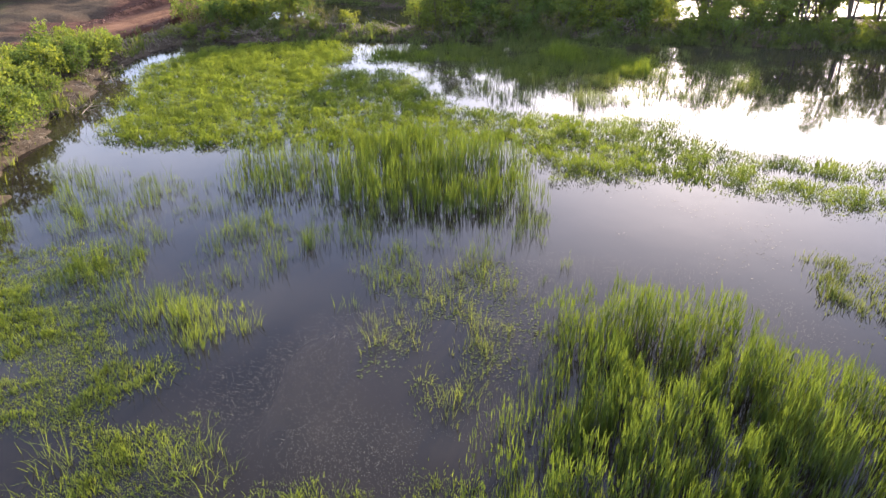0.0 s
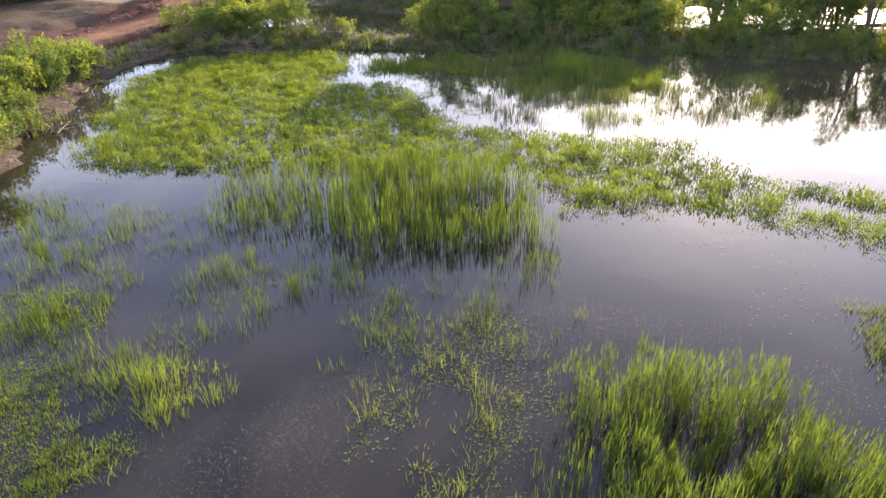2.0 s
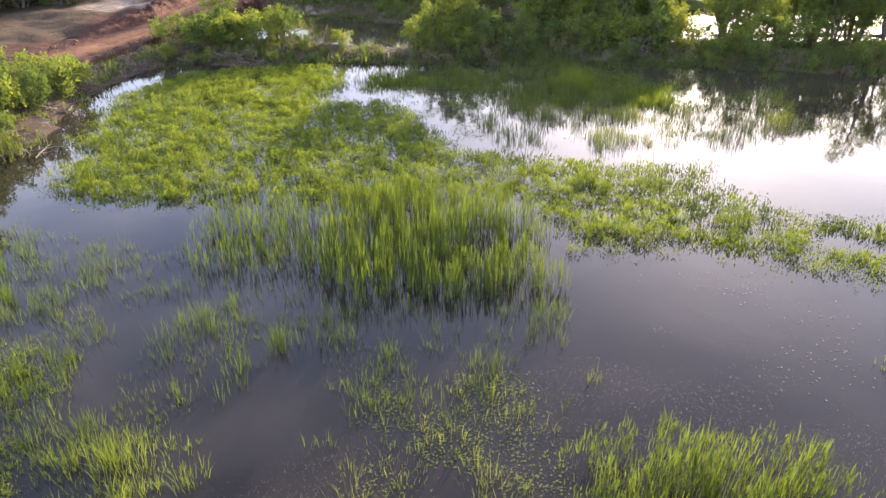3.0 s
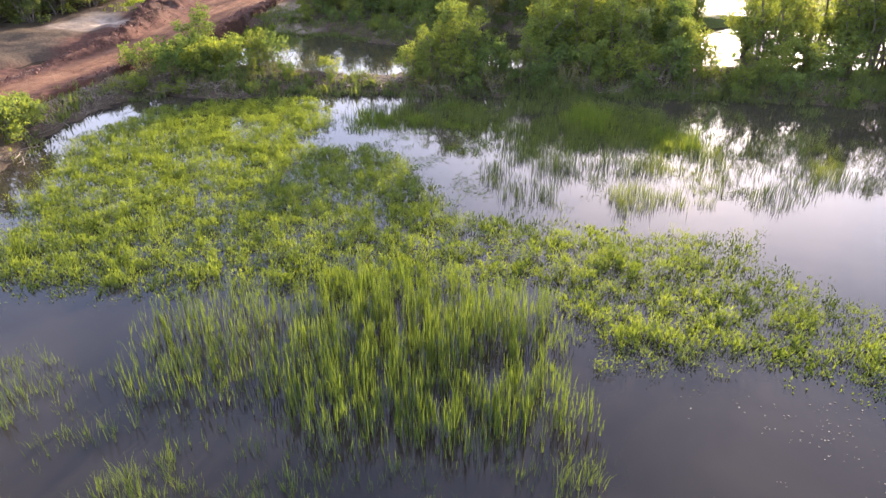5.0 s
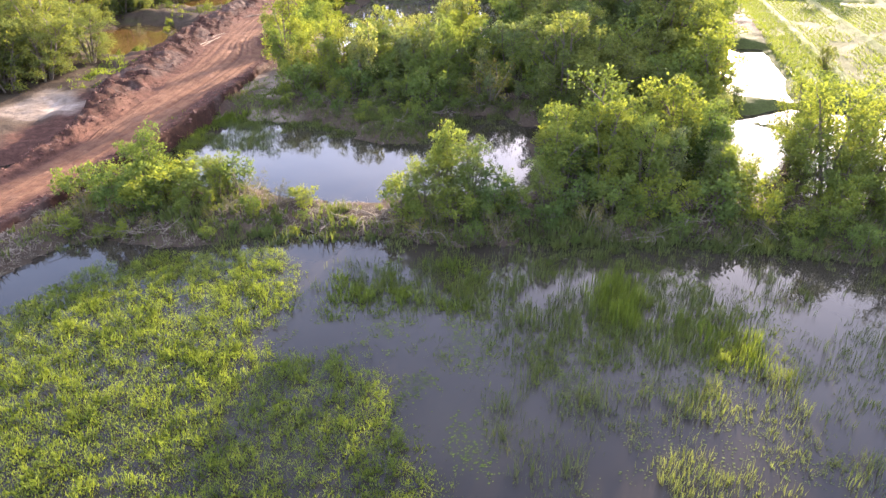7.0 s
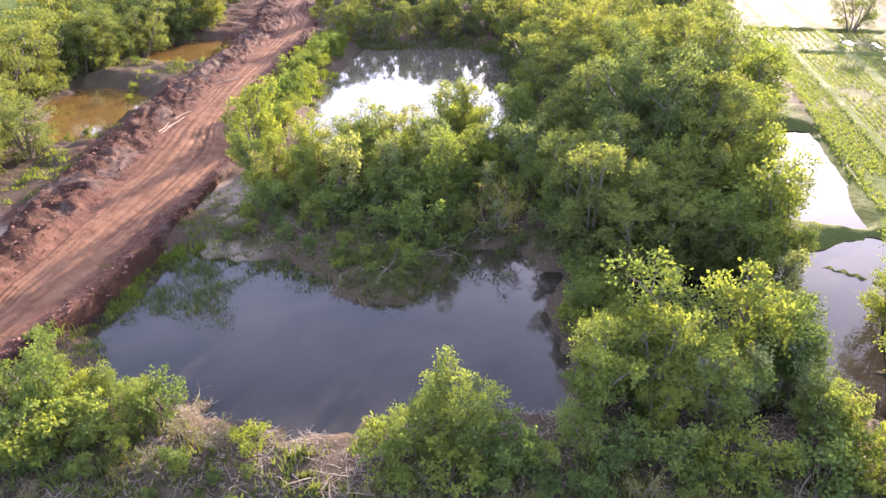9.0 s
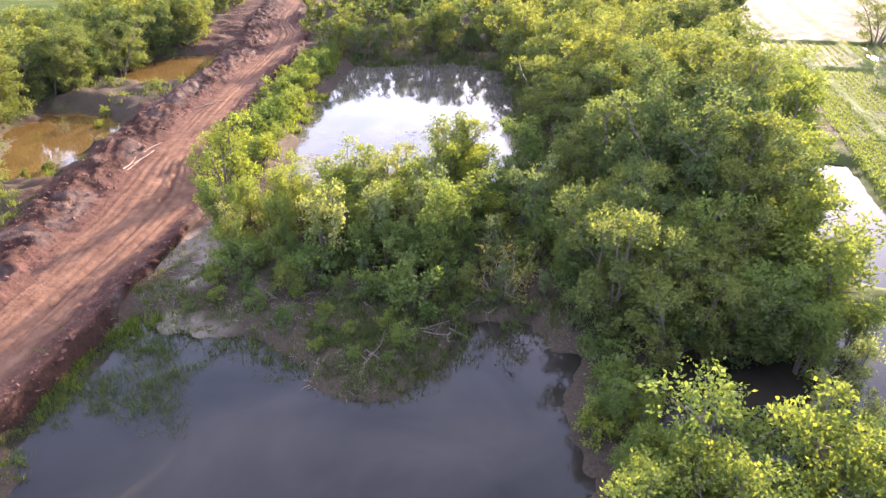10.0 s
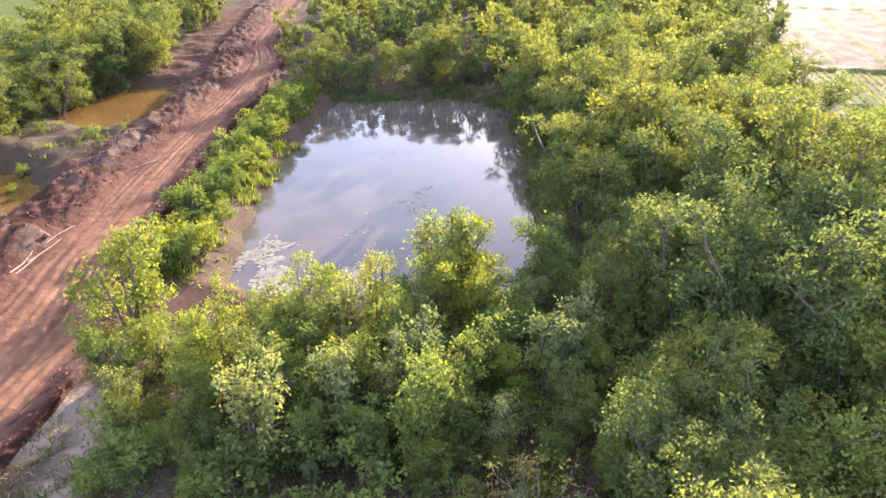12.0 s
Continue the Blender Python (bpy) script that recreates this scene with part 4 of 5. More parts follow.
TUFT_A = [(5.0, 33.2), (6.9, 33.0), (6.6, 29.6), (4.4, 29.4)]
TUFT_B = [(7.5, 31.0), (9.8, 30.5), (9.3, 28.2), (7.0, 28.0)]
SHADE_BED = [(-4.4, 33.2), (-3.1, 34.4), (-0.8, 34.2), (1.8, 35.0), (5.9, 35.6), (8.2, 34.4), (8.6, 32.4), (9.9, 30.8), (9.1, 28.7), (7.2, 27.6), (4.4, 27.6), (2.2, 28.2), (1.7, 30.4), (-1.0, 31.0), (-2.8, 31.5)]
grass("reed_bed", NEAR_REEDS, 1150, (0.14, 0.30), (0.010, 0.017), REED, "tall bright-green reeds standing dense in shallow water", "reeds", 11, near_stand, 0.34, low=1.0, lift=0.72)
grass("reed_bed", NEAR_REEDS, 300, (0.35, 0.7), (0.007, 0.012), REED, "upright stems of the dense reeds", "reeds", 111, near_stand, 0.10, low=0.85)
grass("reed_bed", MID_REEDS, 500, (0.2, 0.42), (0.010, 0.017), REED, "upright green reeds in open water", "reeds", 13, mid_stand, 0.2, low=0.9, lift=0.6)
grass("reed_bed", MID_REEDS, 170, (0.45, 0.9), (0.008, 0.013), REED, "thin stems of the upright reeds", "reeds", 113, mid_stand, 0.10, low=0.85)
# duller blades here: the bund's shade is put into their colour
grass("reed_bed", SHADE_BED, 420, (0.12, 0.4), (0.008, 0.015), WEED, "fine green reeds, coloured duller for the bund's shade", "reeds", 15, lambda x, y: smooth(0.22, 0.5, fbm(x * 0.55, y * 0.55, 16)) * smooth(0.2, 0.55, fbm(x * 3.5, y * 2.5, 59, 2)), 0.2)
# brighter blades where sun comes through, put into their colour too
for k, tuft in enumerate((TUFT_A, TUFT_B)):
    grass("reed_bed", tuft, 480, (0.25, 0.6), (0.010, 0.018), MAT, "thick yellow-green reeds, coloured brighter for the sun on them", "reeds", 115 + k, patchy(1.2, 0.25, 0.5, 117 + k), 0.2)
grass("grass_mat", MAT_BED, 1100, (0.05, 0.11), (0.012, 0.022), MAT, "low matted bright-green grass floating on the marsh", "grass", 17, lambda x, y: patchy(0.85, 0.14, 0.34, 18)(x, y) * lead(x, y) * (1 - 0.4 * smooth(3.5, 7, x)) * (0.25 + 0.75 * patchy(3.4, 0.34, 0.54, 118)(x, y)), 0.8, 0.09, 12, lift=0.26, grain=2.4)
grass("grass_mat", MAT_BED, 230, (0.05, 0.11), (0.02, 0.036), MAT, "thin creeping grass between the tussocks", "grass", 57, lambda x, y: patchy(1.3, 0.12, 0.4, 58)(x, y) * lead(x, y), 0.9, 0.2, 10)
grass("grass_mat", FAR_REEDS, 300, (0.05, 0.15), (0.010, 0.020), MAT, "thin low grass in the shade of the bund", "grass", 65, patchy(0.5, 0.3, 0.52, 66), 0.7, 0.16, 10)
grass("grass_mat", [(-3, 31), (-1, 30.8), (1.2, 31.2), (2, 34.6), (-0.5, 34.8), (-3.6, 33.8)], 420, (0.10, 0.3), (0.014, 0.030), MAT, "low matted grass in the shade of the bund", "grass", 19, patchy(0.8, 0.34, 0.6, 20), 0.6, 0.13, 14)
grass("grass_mat", [(-10.6, 13.4), (-6.6, 13.8), (-7, 12.2), (-7.6, 11.3), (-6, 9.6), (-4.6, 9.4), (-4.2, 8.6), (-3.2, 7.8), (-3.4, 5), (-12, 4), (-12, 12)], 2000, (0.04, 0.11), (0.006, 0.013), MAT, "low leafy green grass mat on dark water", "grass", 21, lambda x, y: patchy(0.75, 0.18, 0.38, 22)(x, y) * dry_of(x, y), 0.7, 0.10, 14)
grass("grass_tufts", [(-6, 5.6), (-5.8, 8.6), (-3.6, 8.6), (-3, 6.4), (-3.6, 5.4)], 260, (0.25, 0.55), (0.005, 0.010), MAT, "long arching grass along the mat's edge", "grass", 47, patchy(1.3, 0.42, 0.62, 48), 0.9, 0.16, 8)
grass("grass_mat", [(-3, 4), (-3.4, 6.4), (-1.5, 6.6), (0.4, 6.2), (0.6, 4)], 1700, (0.04, 0.11), (0.005, 0.011), MAT, "low leafy green grass mat on dark water", "grass", 23, patchy(0.9, 0.3, 0.5, 24), 0.7, 0.12, 14)
grass("grass_tufts", [(-6.4, 9.4), (-6.6, 11), (-4.2, 11.6), (-2.8, 10.4), (-3.4, 9.0)], 420, (0.2, 0.48), (0.005, 0.010), MAT, "tufts of tall arching grass in dark water", "grass", 25, patchy(1.0, 0.38, 0.6, 26), 0.5, 0.10, 9)
grass("grass_tufts", [(-12, 8), (-12, 19), (-6, 17), (-3, 15), (3, 15), (3, 12), (-2.8, 11)], 190, (0.16, 0.42), (0.005, 0.010), REED, "scattered grass tufts in open marsh water", "grass", 27, patchy(1.0, 0.36, 0.58, 28), 0.35, 0.12, 9)
grass("grass_tufts", [(-1.6, 8.6), (-1.4, 12.4), (1.4, 12.6), (1.9, 9.2), (0.3, 7)], 260, (0.10, 0.35), (0.006, 0.012), WEED, "thin floating weeds and grass in muddy water", "water weeds", 29, patchy(1.2, 0.34, 0.6, 30), 0.6, 0.16, 8)
grass("grass_tufts", [(7.6, 10), (7.8, 12.6), (10.5, 13), (13, 9), (10, 8.6)], 420, (0.08, 0.2), (0.010, 0.018), WEED, "thin floating weeds and grass in muddy water", "water weeds", 31, patchy(0.9, 0.28, 0.5, 32), 0.6, 0.15, 10)
grass("grass_tufts", [(1.2, 24.0), (1.8, 28.6), (8, 28), (10.5, 30), (15.5, 31), (14, 25.5), (9, 23.6)], 260, (0.14, 0.36), (0.007, 0.014), WEED, "thin grass and reed stems standing in bright water", "reeds", 33, patchy(0.7, 0.34, 0.58, 34), 0.3, 0.14, 8)
grass("grass_tufts", [(8.4, 34.8), (16, 34.4), (15, 30.6), (10, 30.8)], 200, (0.18, 0.45), (0.008, 0.016), WEED, "thin reed stems against bright water", "reeds", 133, patchy(0.8, 0.34, 0.58, 134), 0.2, 0.12, 7)
grass("grass_tufts", [(-13, 44.5), (-12.8, 49.8), (-9.8, 50.4), (-7.8, 48), (-7.4, 44.6), (-9.6, 45)], 640, (0.08, 0.26), (0.009, 0.017), WEED, "dull green weeds floating on the pond", "water weeds", 35, patchy(0.7, 0.3, 0.56, 36), 0.6, 0.13, 10)
grass("bank_weeds", [(-15, 36), (-15, 40), (-5, 39), (5, 38), (18, 38), (30, 35), (30, 31.5), (18, 33.2), (5, 35.2), (-5, 35.7)], 170, (0.12, 0.4), (0.03, 0.06), WEED, "weeds and grass on the earth bund", "weeds", 37, patchy(0.8, 0.3, 0.52, 38), 0.5, 0.12, 9)
grass("bank_weeds", [(-2.2, 34.6), (5, 34.8), (12, 34.0), (17, 32.8), (30, 31.4), (30, 33.2), (17, 35.2), (12, 36.2), (5, 36.9), (-1.6, 37)], 330, (0.15, 0.45), (0.016, 0.034), WEED, "rank grass hanging into the marsh from the bund", "weeds", 137, patchy(0.7, 0.26, 0.48, 138), 0.6, 0.14, 9)
grass("bank_weeds", [(-14.8, 35.2), (-9, 35.3), (-4.8, 35.9), (-4.8, 37.4), (-9, 37.2), (-14.8, 37.6)], 200, (0.10, 0.32), (0.014, 0.03), WEED, "low weeds along the bund's foot", "weeds", 139, patchy(0.9, 0.36, 0.56, 140), 0.6, 0.14, 9)
grass("bank_weeds", [(-13.4, 42.4), (-13.4, 46), (-12.9, 50.2), (-11.4, 50.4), (-11.9, 46), (-11.9, 42.4)], 380, (0.10, 0.34), (0.014, 0.03), MAT, "green weeds between track and pond", "weeds", 141, patchy(0.9, 0.3, 0.5, 142), 0.6, 0.14, 9)
grass("bank_weeds", [(-13, 51), (-9, 62), (-6, 63), (6, 64), (9, 50), (2, 47.5), (-1, 46), (-4, 47)], 260, (0.07, 0.24), (0.016, 0.036), WEED, "green weeds under the thicket's trees", "weeds", 39, patchy(0.8, 0.30, 0.50, 40), 0.5, 0.14, 9)
grass("bank_weeds", [(-12.4, 63), (-12.4, 96), (-8.4, 96), (-9.4, 64)], 170, (0.2, 0.5), (0.03, 0.06), MAT, "tall green weeds on the pond dyke", "weeds", 41, patchy(0.8, 0.3, 0.5, 42), 0.5, 0.14, 9)


def rice(name, across, along, gap, label, seed):
    """Rows of rice seedlings on the paddies' own axes."""
    rng = np.random.default_rng(seed)
    a = np.arange(across[0], across[1], gap)
    b = np.arange(along[0], along[1], 0.16)
    u, v = np.meshgrid(a, b)
    u, v = u.ravel() + rng.normal(0, 0.07, u.size), v.ravel() + rng.normal(0, 0.10, v.size)
    keep = rng.random(u.size) < smooth(0.25, 0.45, fbm(u * 0.5, v * 0.25, seed))
    u, v = u[keep].repeat(5), v[keep].repeat(5)
    x, y = 21 + u * 0.967 + v * 0.255, 52 - u * 0.255 + v * 0.967
    n = len(x)
    x, y = x + rng.normal(0, 0.05, n), y + rng.normal(0, 0.05, n)
    h = rng.uniform(0.10, 0.24, n)
    base = np.stack([x, y, ground_height(x, y) - 0.02], -1)
    me = mesh_of(name, *blades(base, h, rng.uniform(0.02, 0.04, n), rng.normal(0, 0.3, (n, 2)) * h[:, None], rng.uniform(0, 6.283, n)), RICE)
    return tagged(new(name, me), label, "rice seedlings", kind="stuff")


rice("rice_seedlings", (0.9, 3.3), (1.5, 38), 0.26, "rows of bright young rice in a drained paddy", 61)
rice("rice_seedlings", (4.1, 8.2), (1.5, 38), 0.42, "rows of young rice with wet gaps", 62)
rice("rice_seedlings", (9, 14.5), (4, 38), 0.5, "rows of young rice with wet gaps", 63)
rice("rice_seedlings", (0.9, 14), (40, 50), 0.7, "thin rice in half-flooded paddies", 64)


# floating things
def floats(name, poly, n, size, sides, material, label, category, seed, cover=None, level=0.006):
    """Small flat discs or flecks that lie on the water."""
    rng = np.random.default_rng(seed)
    xs, ys = [p[0] for p in poly], [p[1] for p in poly]
    x, y = rng.uniform(min(xs), max(xs), n), rng.uniform(min(ys), max(ys), n)
    amount = 1 - smooth(-0.7, 0.4, outline_distance(poly, x, y) + 1.4 * (fbm(x * 0.8, y * 0.8, seed) - 0.5))
    keep = rng.random(n) < amount * (cover(x, y) if cover else 1)
    x, y = x[keep], y[keep]
    n = len(x)
    r = rng.uniform(*size, n)[:, None]
    a = rng.uniform(0, 6.283, n)[:, None] + np.arange(sides) * 2 * math.pi / sides
    tilt = rng.normal(0, 0.06, (n, 2))
    px, py = np.cos(a) * r, np.sin(a) * r * rng.uniform(0.55, 1, (n, 1))
    pz = level + np.abs(px * tilt[:, :1] + py * tilt[:, 1:]) + rng.uniform(0, 0.004, (n, 1))
    verts = np.stack([x[:, None] + px, y[:, None] + py, pz], -1).reshape(-1, 3)
    me = mesh_of(name, verts, np.arange(n * sides), np.full(n, sides), material)
    return tagged(new(name, me), label, category, kind="stuff")


floats("lily_pads", [(-8.9, 66.4), (-8, 69.8), (-6.4, 68.6), (-6.6, 66.6), (-2.4, 66.4), (-1, 64), (-6, 63.6)], 5200, (0.07, 0.14), 7, PAD, "pale grey-green lily pads crowding the pond's corner", "lily pads", 71, patchy(0.9, 0.3, 0.5, 72))
floats("lily_pads", [(-5, 71), (-3, 73), (0, 76), (1.6, 75), (-1, 71), (-3, 66.6)], 420, (0.06, 0.12), 7, PAD, "few pale lily pads on open pond water", "lily pads", 73, patchy(0.8, 0.5, 0.64, 74))
floats("floating_debris", [(-5, 5), (-4.4, 8.6), (-2, 10.6), (2, 12.8), (3, 9.5), (1.4, 5)], 48000, (0.003, 0.007), 4, FLECK, "fine pale flecks drifting on dark marsh water", "debris", 75, patchy(0.6, 0.25, 0.6, 76))
floats("floating_debris", [(2, 10.2), (2.4, 13), (5.3, 12.9), (7.6, 10.2), (6.5, 8.8)], 9000, (0.004, 0.009), 4, FLECK, "film of scum and flecks beside the reeds", "debris", 77, patchy(0.7, 0.25, 0.55, 78))
# floating bits whose pale colour also gives the glints on open water
floats("floating_debris", [(4.2, 13), (4.6, 16.4), (8.4, 16), (8.4, 12.4), (5.4, 11.4)], 800, (0.008, 0.020), 5, FLECK, "scattered pale bits, coloured as glints, on open water", "debris", 79, patchy(0.8, 0.36, 0.6, 80))
floats("water_weeds", [(-1.5, 8.8), (-1.2, 12.4), (1.4, 12.6), (1.9, 9.2), (0.3, 7.2)], 5000, (0.008, 0.026), 5, WEED, "small leaves of floating weed", "water weeds", 81, patchy(1.1, 0.42, 0.6, 82))
floats("water_weeds", [(-5, 29.6), (-3, 31), (2, 31), (1.5, 24.6), (-1, 26)], 9000, (0.01, 0.035), 5, MAT, "small leaves of floating weed", "water weeds", 83, patchy(0.9, 0.46, 0.6, 84))
floats("water_weeds", [(3, 24), (3, 30), (9, 31), (13, 29), (10, 23.4)], 5000, (0.01, 0.035), 5, WEED, "small leaves of floating weed", "water weeds", 85, patchy(0.8, 0.5, 0.62, 86))


# clods of the spoil
def clods(name, n, seed):
    rng = np.random.default_rng(seed)
    ok = np.argwhere((road_d > 0.05) & (road_d < 3.2) & (road_y > 36) & (road_y < 125))
    pick = ok[rng.integers(0, len(ok), n)]
    at = np.stack([road_x[pick[:, 0], pick[:, 1]], road_y[pick[:, 0], pick[:, 1]], road_z[pick[:, 0], pick[:, 1]]], -1)
    at[:, :2] += rng.normal(0, 0.08, (n, 2))
    ico = np.array([(0, 0, 1), (0.9, 0, 0.2), (0.28, 0.85, 0.15), (-0.72, 0.53, 0.25), (-0.72, -0.53, 0.1), (0.28, -0.85, 0.2), (0, 0, -0.7)])
    r = rng.gamma(2.0, 0.018, n)[:, None, None] + 0.02
    shape = ico * rng.uniform(0.6, 1.3, (n, 7, 1)) * r * np.array([1, 1, 0.75])
    spin = rng.uniform(0, 6.283, n)
    c, s = np.cos(spin)[:, None], np.sin(spin)[:, None]
    verts = np.stack([shape[..., 0] * c - shape[..., 1] * s, shape[..., 0] * s + shape[..., 1] * c, shape[..., 2]], -1) + at[:, None]
    tri = np.array([(0, 1, 2), (0, 2, 3), (0, 3, 4), (0, 4, 5), (0, 5, 1), (6, 2, 1), (6, 3, 2), (6, 4, 3), (6, 5, 4), (6, 1, 5)])
    loops = (tri.ravel()[None] + np.arange(n)[:, None] * 7).ravel()
    me = mesh_of(name, verts.reshape(-1, 3), loops, np.full(n * 10, 3), CLOD)
    return tagged(new(name, me), "loose dark red clods along the track's edges", "earth clods", kind="stuff")


clods("clods", 6000, 91)


# dead branches
def stick(seed, size):
    rng = np.random.default_rng(seed)
    end = np.array([size, 0, rng.uniform(-0.05, 0.25) * size])
    pieces = [limb(rng, (0, 0, 0), end, 0.022, 0.006, 0.06, 5, 5)]
    for _ in range(4):
        u = rng.uniform(0.3, 0.9)
        pieces.append(limb(rng, end * u, end * u + rng.normal(0, 0.2, 3) * size + (0.15 * size, 0, 0.05), 0.010, 0.004, 0.08, 3, 3))
    return mesh_of("branch", *joined(pieces), DEAD, True)


STICKS = [stick(700 + k, 0.5 + 0.18 * k) for k in range(5)]


def branch_pile(x, y, n, spread, seed):
    """A heap of dry branches that lie across one another."""
    rng = random.Random(seed)
    z = max(float(ground_height(np.array([x]), np.array([y]))[0]), 0)
    root = new("branch_pile")
    root.matrix_basis = pose(x, y, z)
    for _ in range(n):
        b = part("branch", rng.choice(STICKS), root)
        b.matrix_basis = pose(rng.uniform(-spread, spread), rng.uniform(-0.5, 0.5) * spread, rng.uniform(0.0, 0.22), rng.uniform(0, 360), rng.uniform(-30, 8), rng.uniform(0, 360))
    return tagged(root, "heap of bleached dry branches at the water's edge", "dead branches", group="branch heaps on the banks")


for k, (x, y, n, spread) in enumerate(((7.3, 35.9, 9, 0.7), (8.0, 35.4, 6, 0.6), (-0.4, 36.0, 4, 0.6), (-3.0, 37.2, 7, 0.9), (-2.3, 36.9, 8, 0.7), (12.1, 35.2, 7, 0.8), (-10.9, 36.4, 10, 0.8), (-13.8, 36.5, 12, 1.0), (-9.8, 36.2, 7, 0.7), (-3.0, 51.2, 5, 0.8), (0.1, 49.6, 6, 1.0), (2.4, 51.2, 6, 0.9), (3.8, 52.0, 5, 0.8), (-7.8, 40.2, 6, 0.6), (-1.3, 48.0, 4, 0.8), (-5.6, 51.6, 7, 0.8), (-15.2, 33.0, 8, 1.0), (-14.6, 28.4, 8, 0.9), (-13.9, 23.8, 8, 0.9), (-21.5, 71, 8, 1.2), (-21, 80.5, 8, 1.2), (9.6, 36.0, 8, 0.8))):
    branch_pile(x, y, n, spread, 800 + k)

grass("bank_weeds", [(7.4, 63), (8.4, 75), (7.8, 92), (2, 95.5), (-8, 95), (-10.4, 92), (-8, 92.6), (2, 93), (6, 90.4), (6.2, 75), (5.4, 63)], 150, (0.2, 0.55), (0.03, 0.06), WEED, "rank weeds along the far pond's banks", "weeds", 87, patchy(0.8, 0.2, 0.4, 88), 0.5, 0.14, 9)
grass("reed_bed", [(5.2, 66), (5.6, 76), (6.6, 76), (6.8, 66)], 60, (0.4, 0.9), (0.014, 0.026), WEED, "thin reeds at the pond's edge", "reeds", 89, patchy(0.8, 0.3, 0.5, 90), 0.25)
grass("bank_weeds", [(-16.5, 14), (-17, 36), (-14.4, 36.5), (-14, 26), (-12.4, 15)], 130, (0.12, 0.4), (0.025, 0.055), WEED, "dull weeds on the marsh bank", "weeds", 93, patchy(0.9, 0.3, 0.52, 94), 0.5, 0.14, 9)
grass("bank_weeds", [(-12.6, 42.5), (-14.2, 45), (-14, 49), (-12.4, 51.6), (-8.5, 51), (-8.5, 50), (-11.4, 50), (-12.8, 48), (-12.8, 45.4), (-11.4, 43)], 190, (0.12, 0.4), (0.025, 0.05), MAT, "green weeds on the pond's shore", "weeds", 95, patchy(0.9, 0.36, 0.55, 96), 0.5, 0.14, 9)
grass("bank_weeds", [(-23.4, 54.2), (-19.8, 55), (-20.2, 62), (-23, 63)], 150, (0.10, 0.3), (0.02, 0.04), MAT, "green weeds beside the spoil", "weeds", 143, patchy(0.7, 0.36, 0.55, 144), 0.6, 0.14, 9)
grass("bank_weeds", [(-33, 62), (-31, 82), (-29, 100), (-19.5, 99), (-20, 84), (-20.5, 64)], 40, (0.12, 0.4), (0.03, 0.06), WEED, "weeds round the dug pools", "weeds", 97, lambda x, y: smooth(0.46, 0.6, fbm(x * 0.7, y * 0.7, 98)) * (ground_height(x, y) > 0.16), 0.5, 0.14, 9)


def litter(name, poly, n, label, seed, material=DEAD, low=0.02):
    """Fallen twigs and dry stalks lying over the soil."""
    rng = np.random.default_rng(seed)
    xs, ys = [p[0] for p in poly], [p[1] for p in poly]
    x, y = rng.uniform(min(xs), max(xs), n), rng.uniform(min(ys), max(ys), n)
    z = ground_height(x, y)
    keep = (outline_distance(poly, x, y) < 0) & (z > low) & (rng.random(n) < smooth(0.3, 0.6, fbm(x * 1.2, y * 1.2, seed)))
    x, y, z = x[keep], y[keep], z[keep]
    k, a = len(x), rng.uniform(0, 6.283, len(x))
    size = rng.gamma(2.0, 0.09, k) + 0.06
    lean = np.stack([np.cos(a), np.sin(a)], -1) * size[:, None]
    verts, loops, totals = blades(np.stack([x, y, z + 0.015], -1), rng.uniform(0.02, 0.12, k), rng.uniform(0.012, 0.035, k), lean, a + 1.57, 0.5)
    return tagged(new(name, mesh_of(name, verts, loops, totals, material)), label, "litter", kind="stuff")


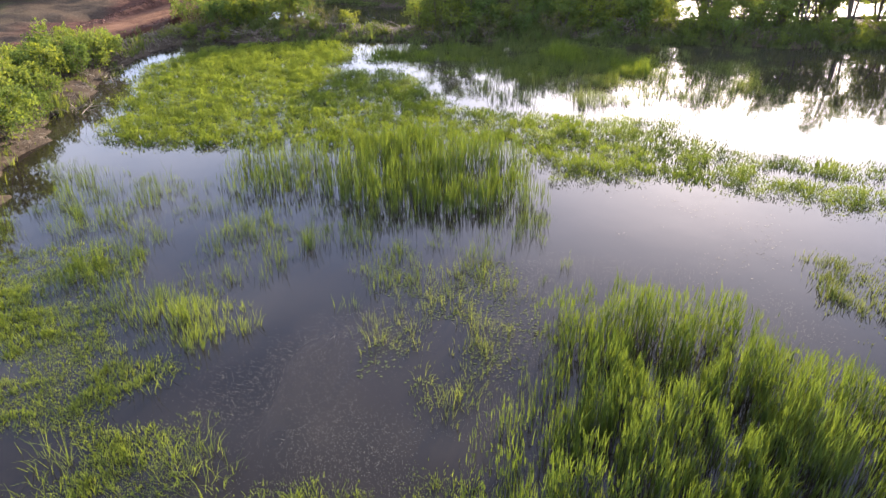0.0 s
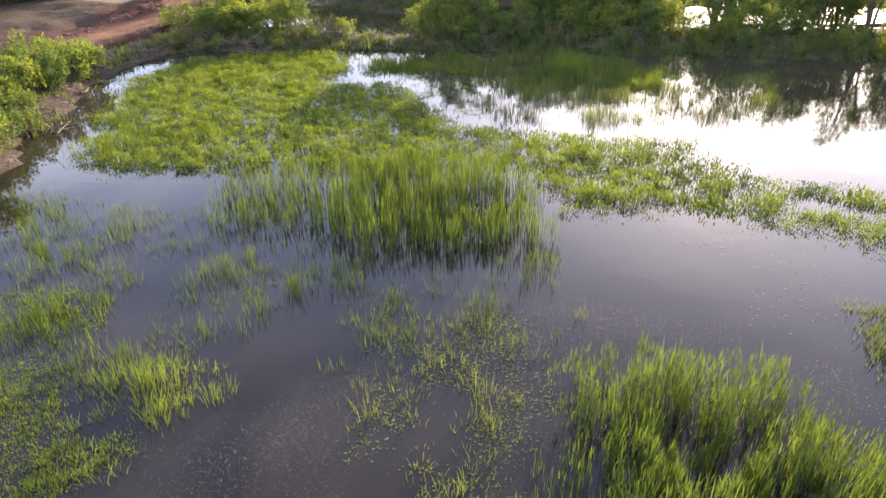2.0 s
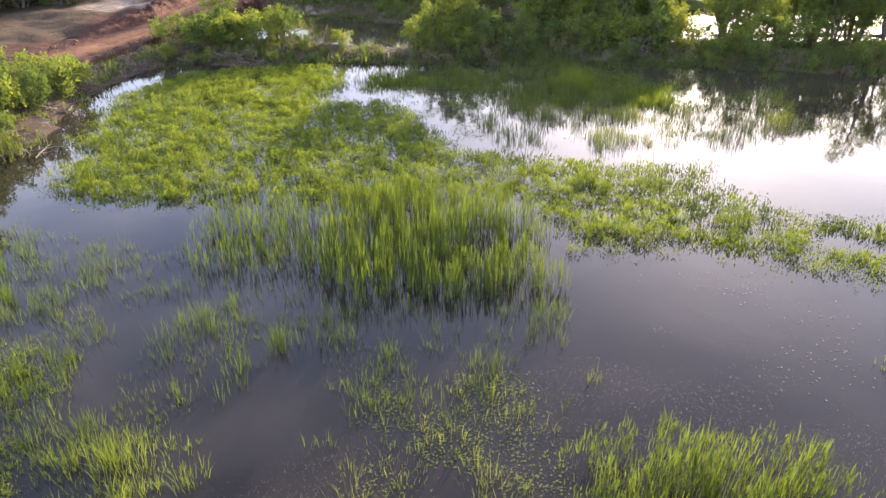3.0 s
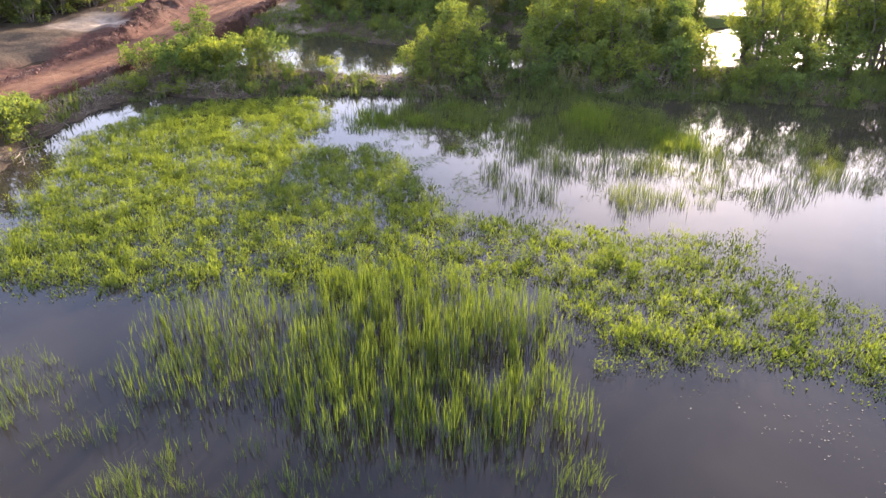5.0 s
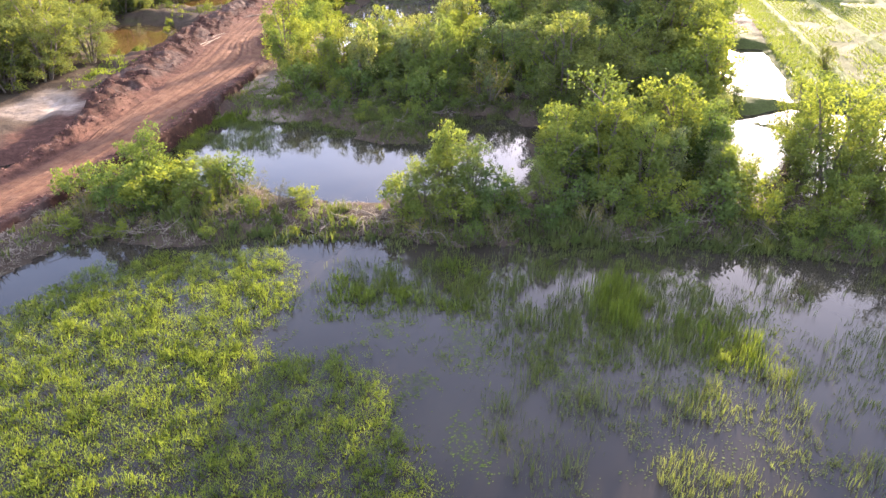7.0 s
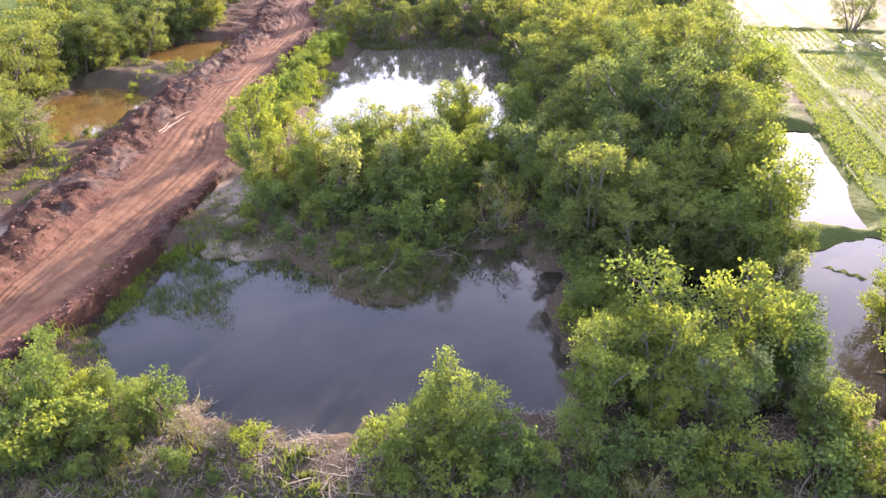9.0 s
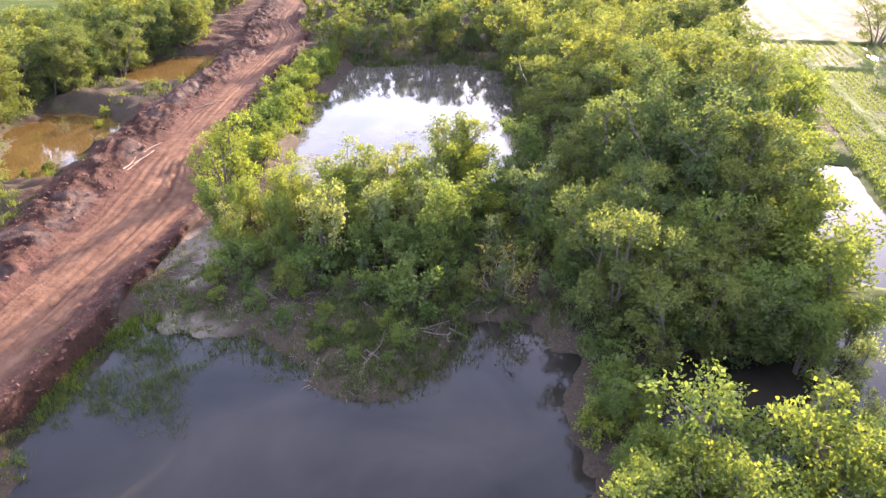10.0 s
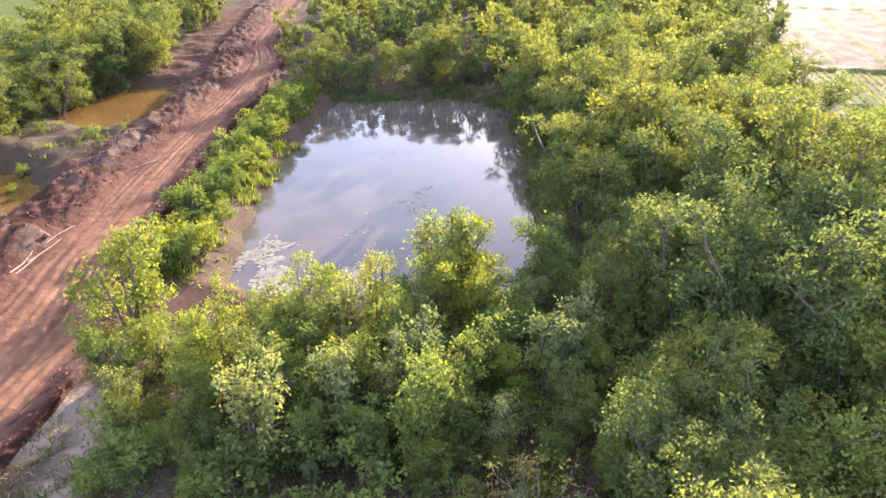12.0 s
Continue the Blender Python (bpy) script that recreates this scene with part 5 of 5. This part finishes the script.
litter("twig_litter", [(-16, 33), (-16, 42), (-5, 40.5), (6, 41), (20, 41), (30, 37), (30, 31), (17, 33), (5, 35), (-5, 35.6)], 60000, "dry twigs and stalks strewn over the bund", 101)
litter("twig_litter", [(-13, 50), (-11, 60), (7, 62), (8, 49), (2, 47), (-2, 45), (-5, 46.5)], 9000, "dry twigs and stalks on the pond's shore", 102)
litter("twig_litter", [(-27, 98), (-17.5, 97), (-19.5, 128), (-27, 128)], 9000, "roots and stalks torn up in dug earth", 104)
litter("twig_litter", [(-17.5, 14), (-17.8, 35), (-13.5, 36), (-12.5, 15)], 16000, "dry twigs on the marsh bank", 103)


# poles and drowned scrub beside the track
def pole(x, y, turn, size, label):
    """A thin peeled pole that lies on the spoil."""
    rng = np.random.default_rng(int(size * 100) + int(turn))
    heap = float(road_z.ravel()[np.argmin((road_x - x) ** 2 + (road_y - y) ** 2)])
    ob = new("pole", mesh_of("pole", *limb(rng, (-size / 2, 0, 0), (size / 2, 0, 0), 0.032, 0.018, 0.02, 6, 6), POLE, True))
    ob.matrix_basis = pose(x, y, heap + 0.05, 0, 0, turn)
    return tagged(ob, label, "pole", group="poles beside the track")


# the last three are added in place of pale wet streaks
for x, y, turn, size in ((-17.0, 64.4, 84, 2.6), (-16.8, 66.2, 80, 2.2), (-17.2, 65.0, 92, 1.9), (-16.9, 67.6, 76, 2.1), (-16.7, 76.2, 60, 1.6), (-16.4, 76.9, 48, 1.9), (-16.0, 77.6, 64, 1.5)):
    pole(x, y, turn, size, "pale pole-like strip lying on dark spoil beside the track")
for x, y, h, kind in ((-26.4, 75.0, 0.9, "dry_bush"), (-25.8, 74.4, 0.7, "dry_bush"), (-23.0, 68.2, 0.8, "dry_bush"), (-23.4, 67.2, 0.6, "bush"), (-24.4, 66.4, 0.5, "bush"), (-24.0, 75.6, 0.6, "bush"), (-24.6, 77.9, 0.7, "bush"), (-22.6, 83.4, 0.8, "bush"), (-26.8, 84.4, 0.6, "bush"), (-20.6, 83.8, 0.5, "bush")):
    put(kind, x, y, h, "in the dug pool's shallows")
for x, y, h in ((-29.4, 83.0, 4.2), (-31.2, 75.2, 4.6), (-30.6, 88.5, 4.4), (-29.6, 94, 4.2), (-31.6, 68.5, 4.6), (-29, 99.6, 4.0)):
    put("tree", x, y, h, "overhanging the dug pools", 1.1)
put("airy_tree", -11.6, 64.2, 2.6, "beside the turning track", 1.3)
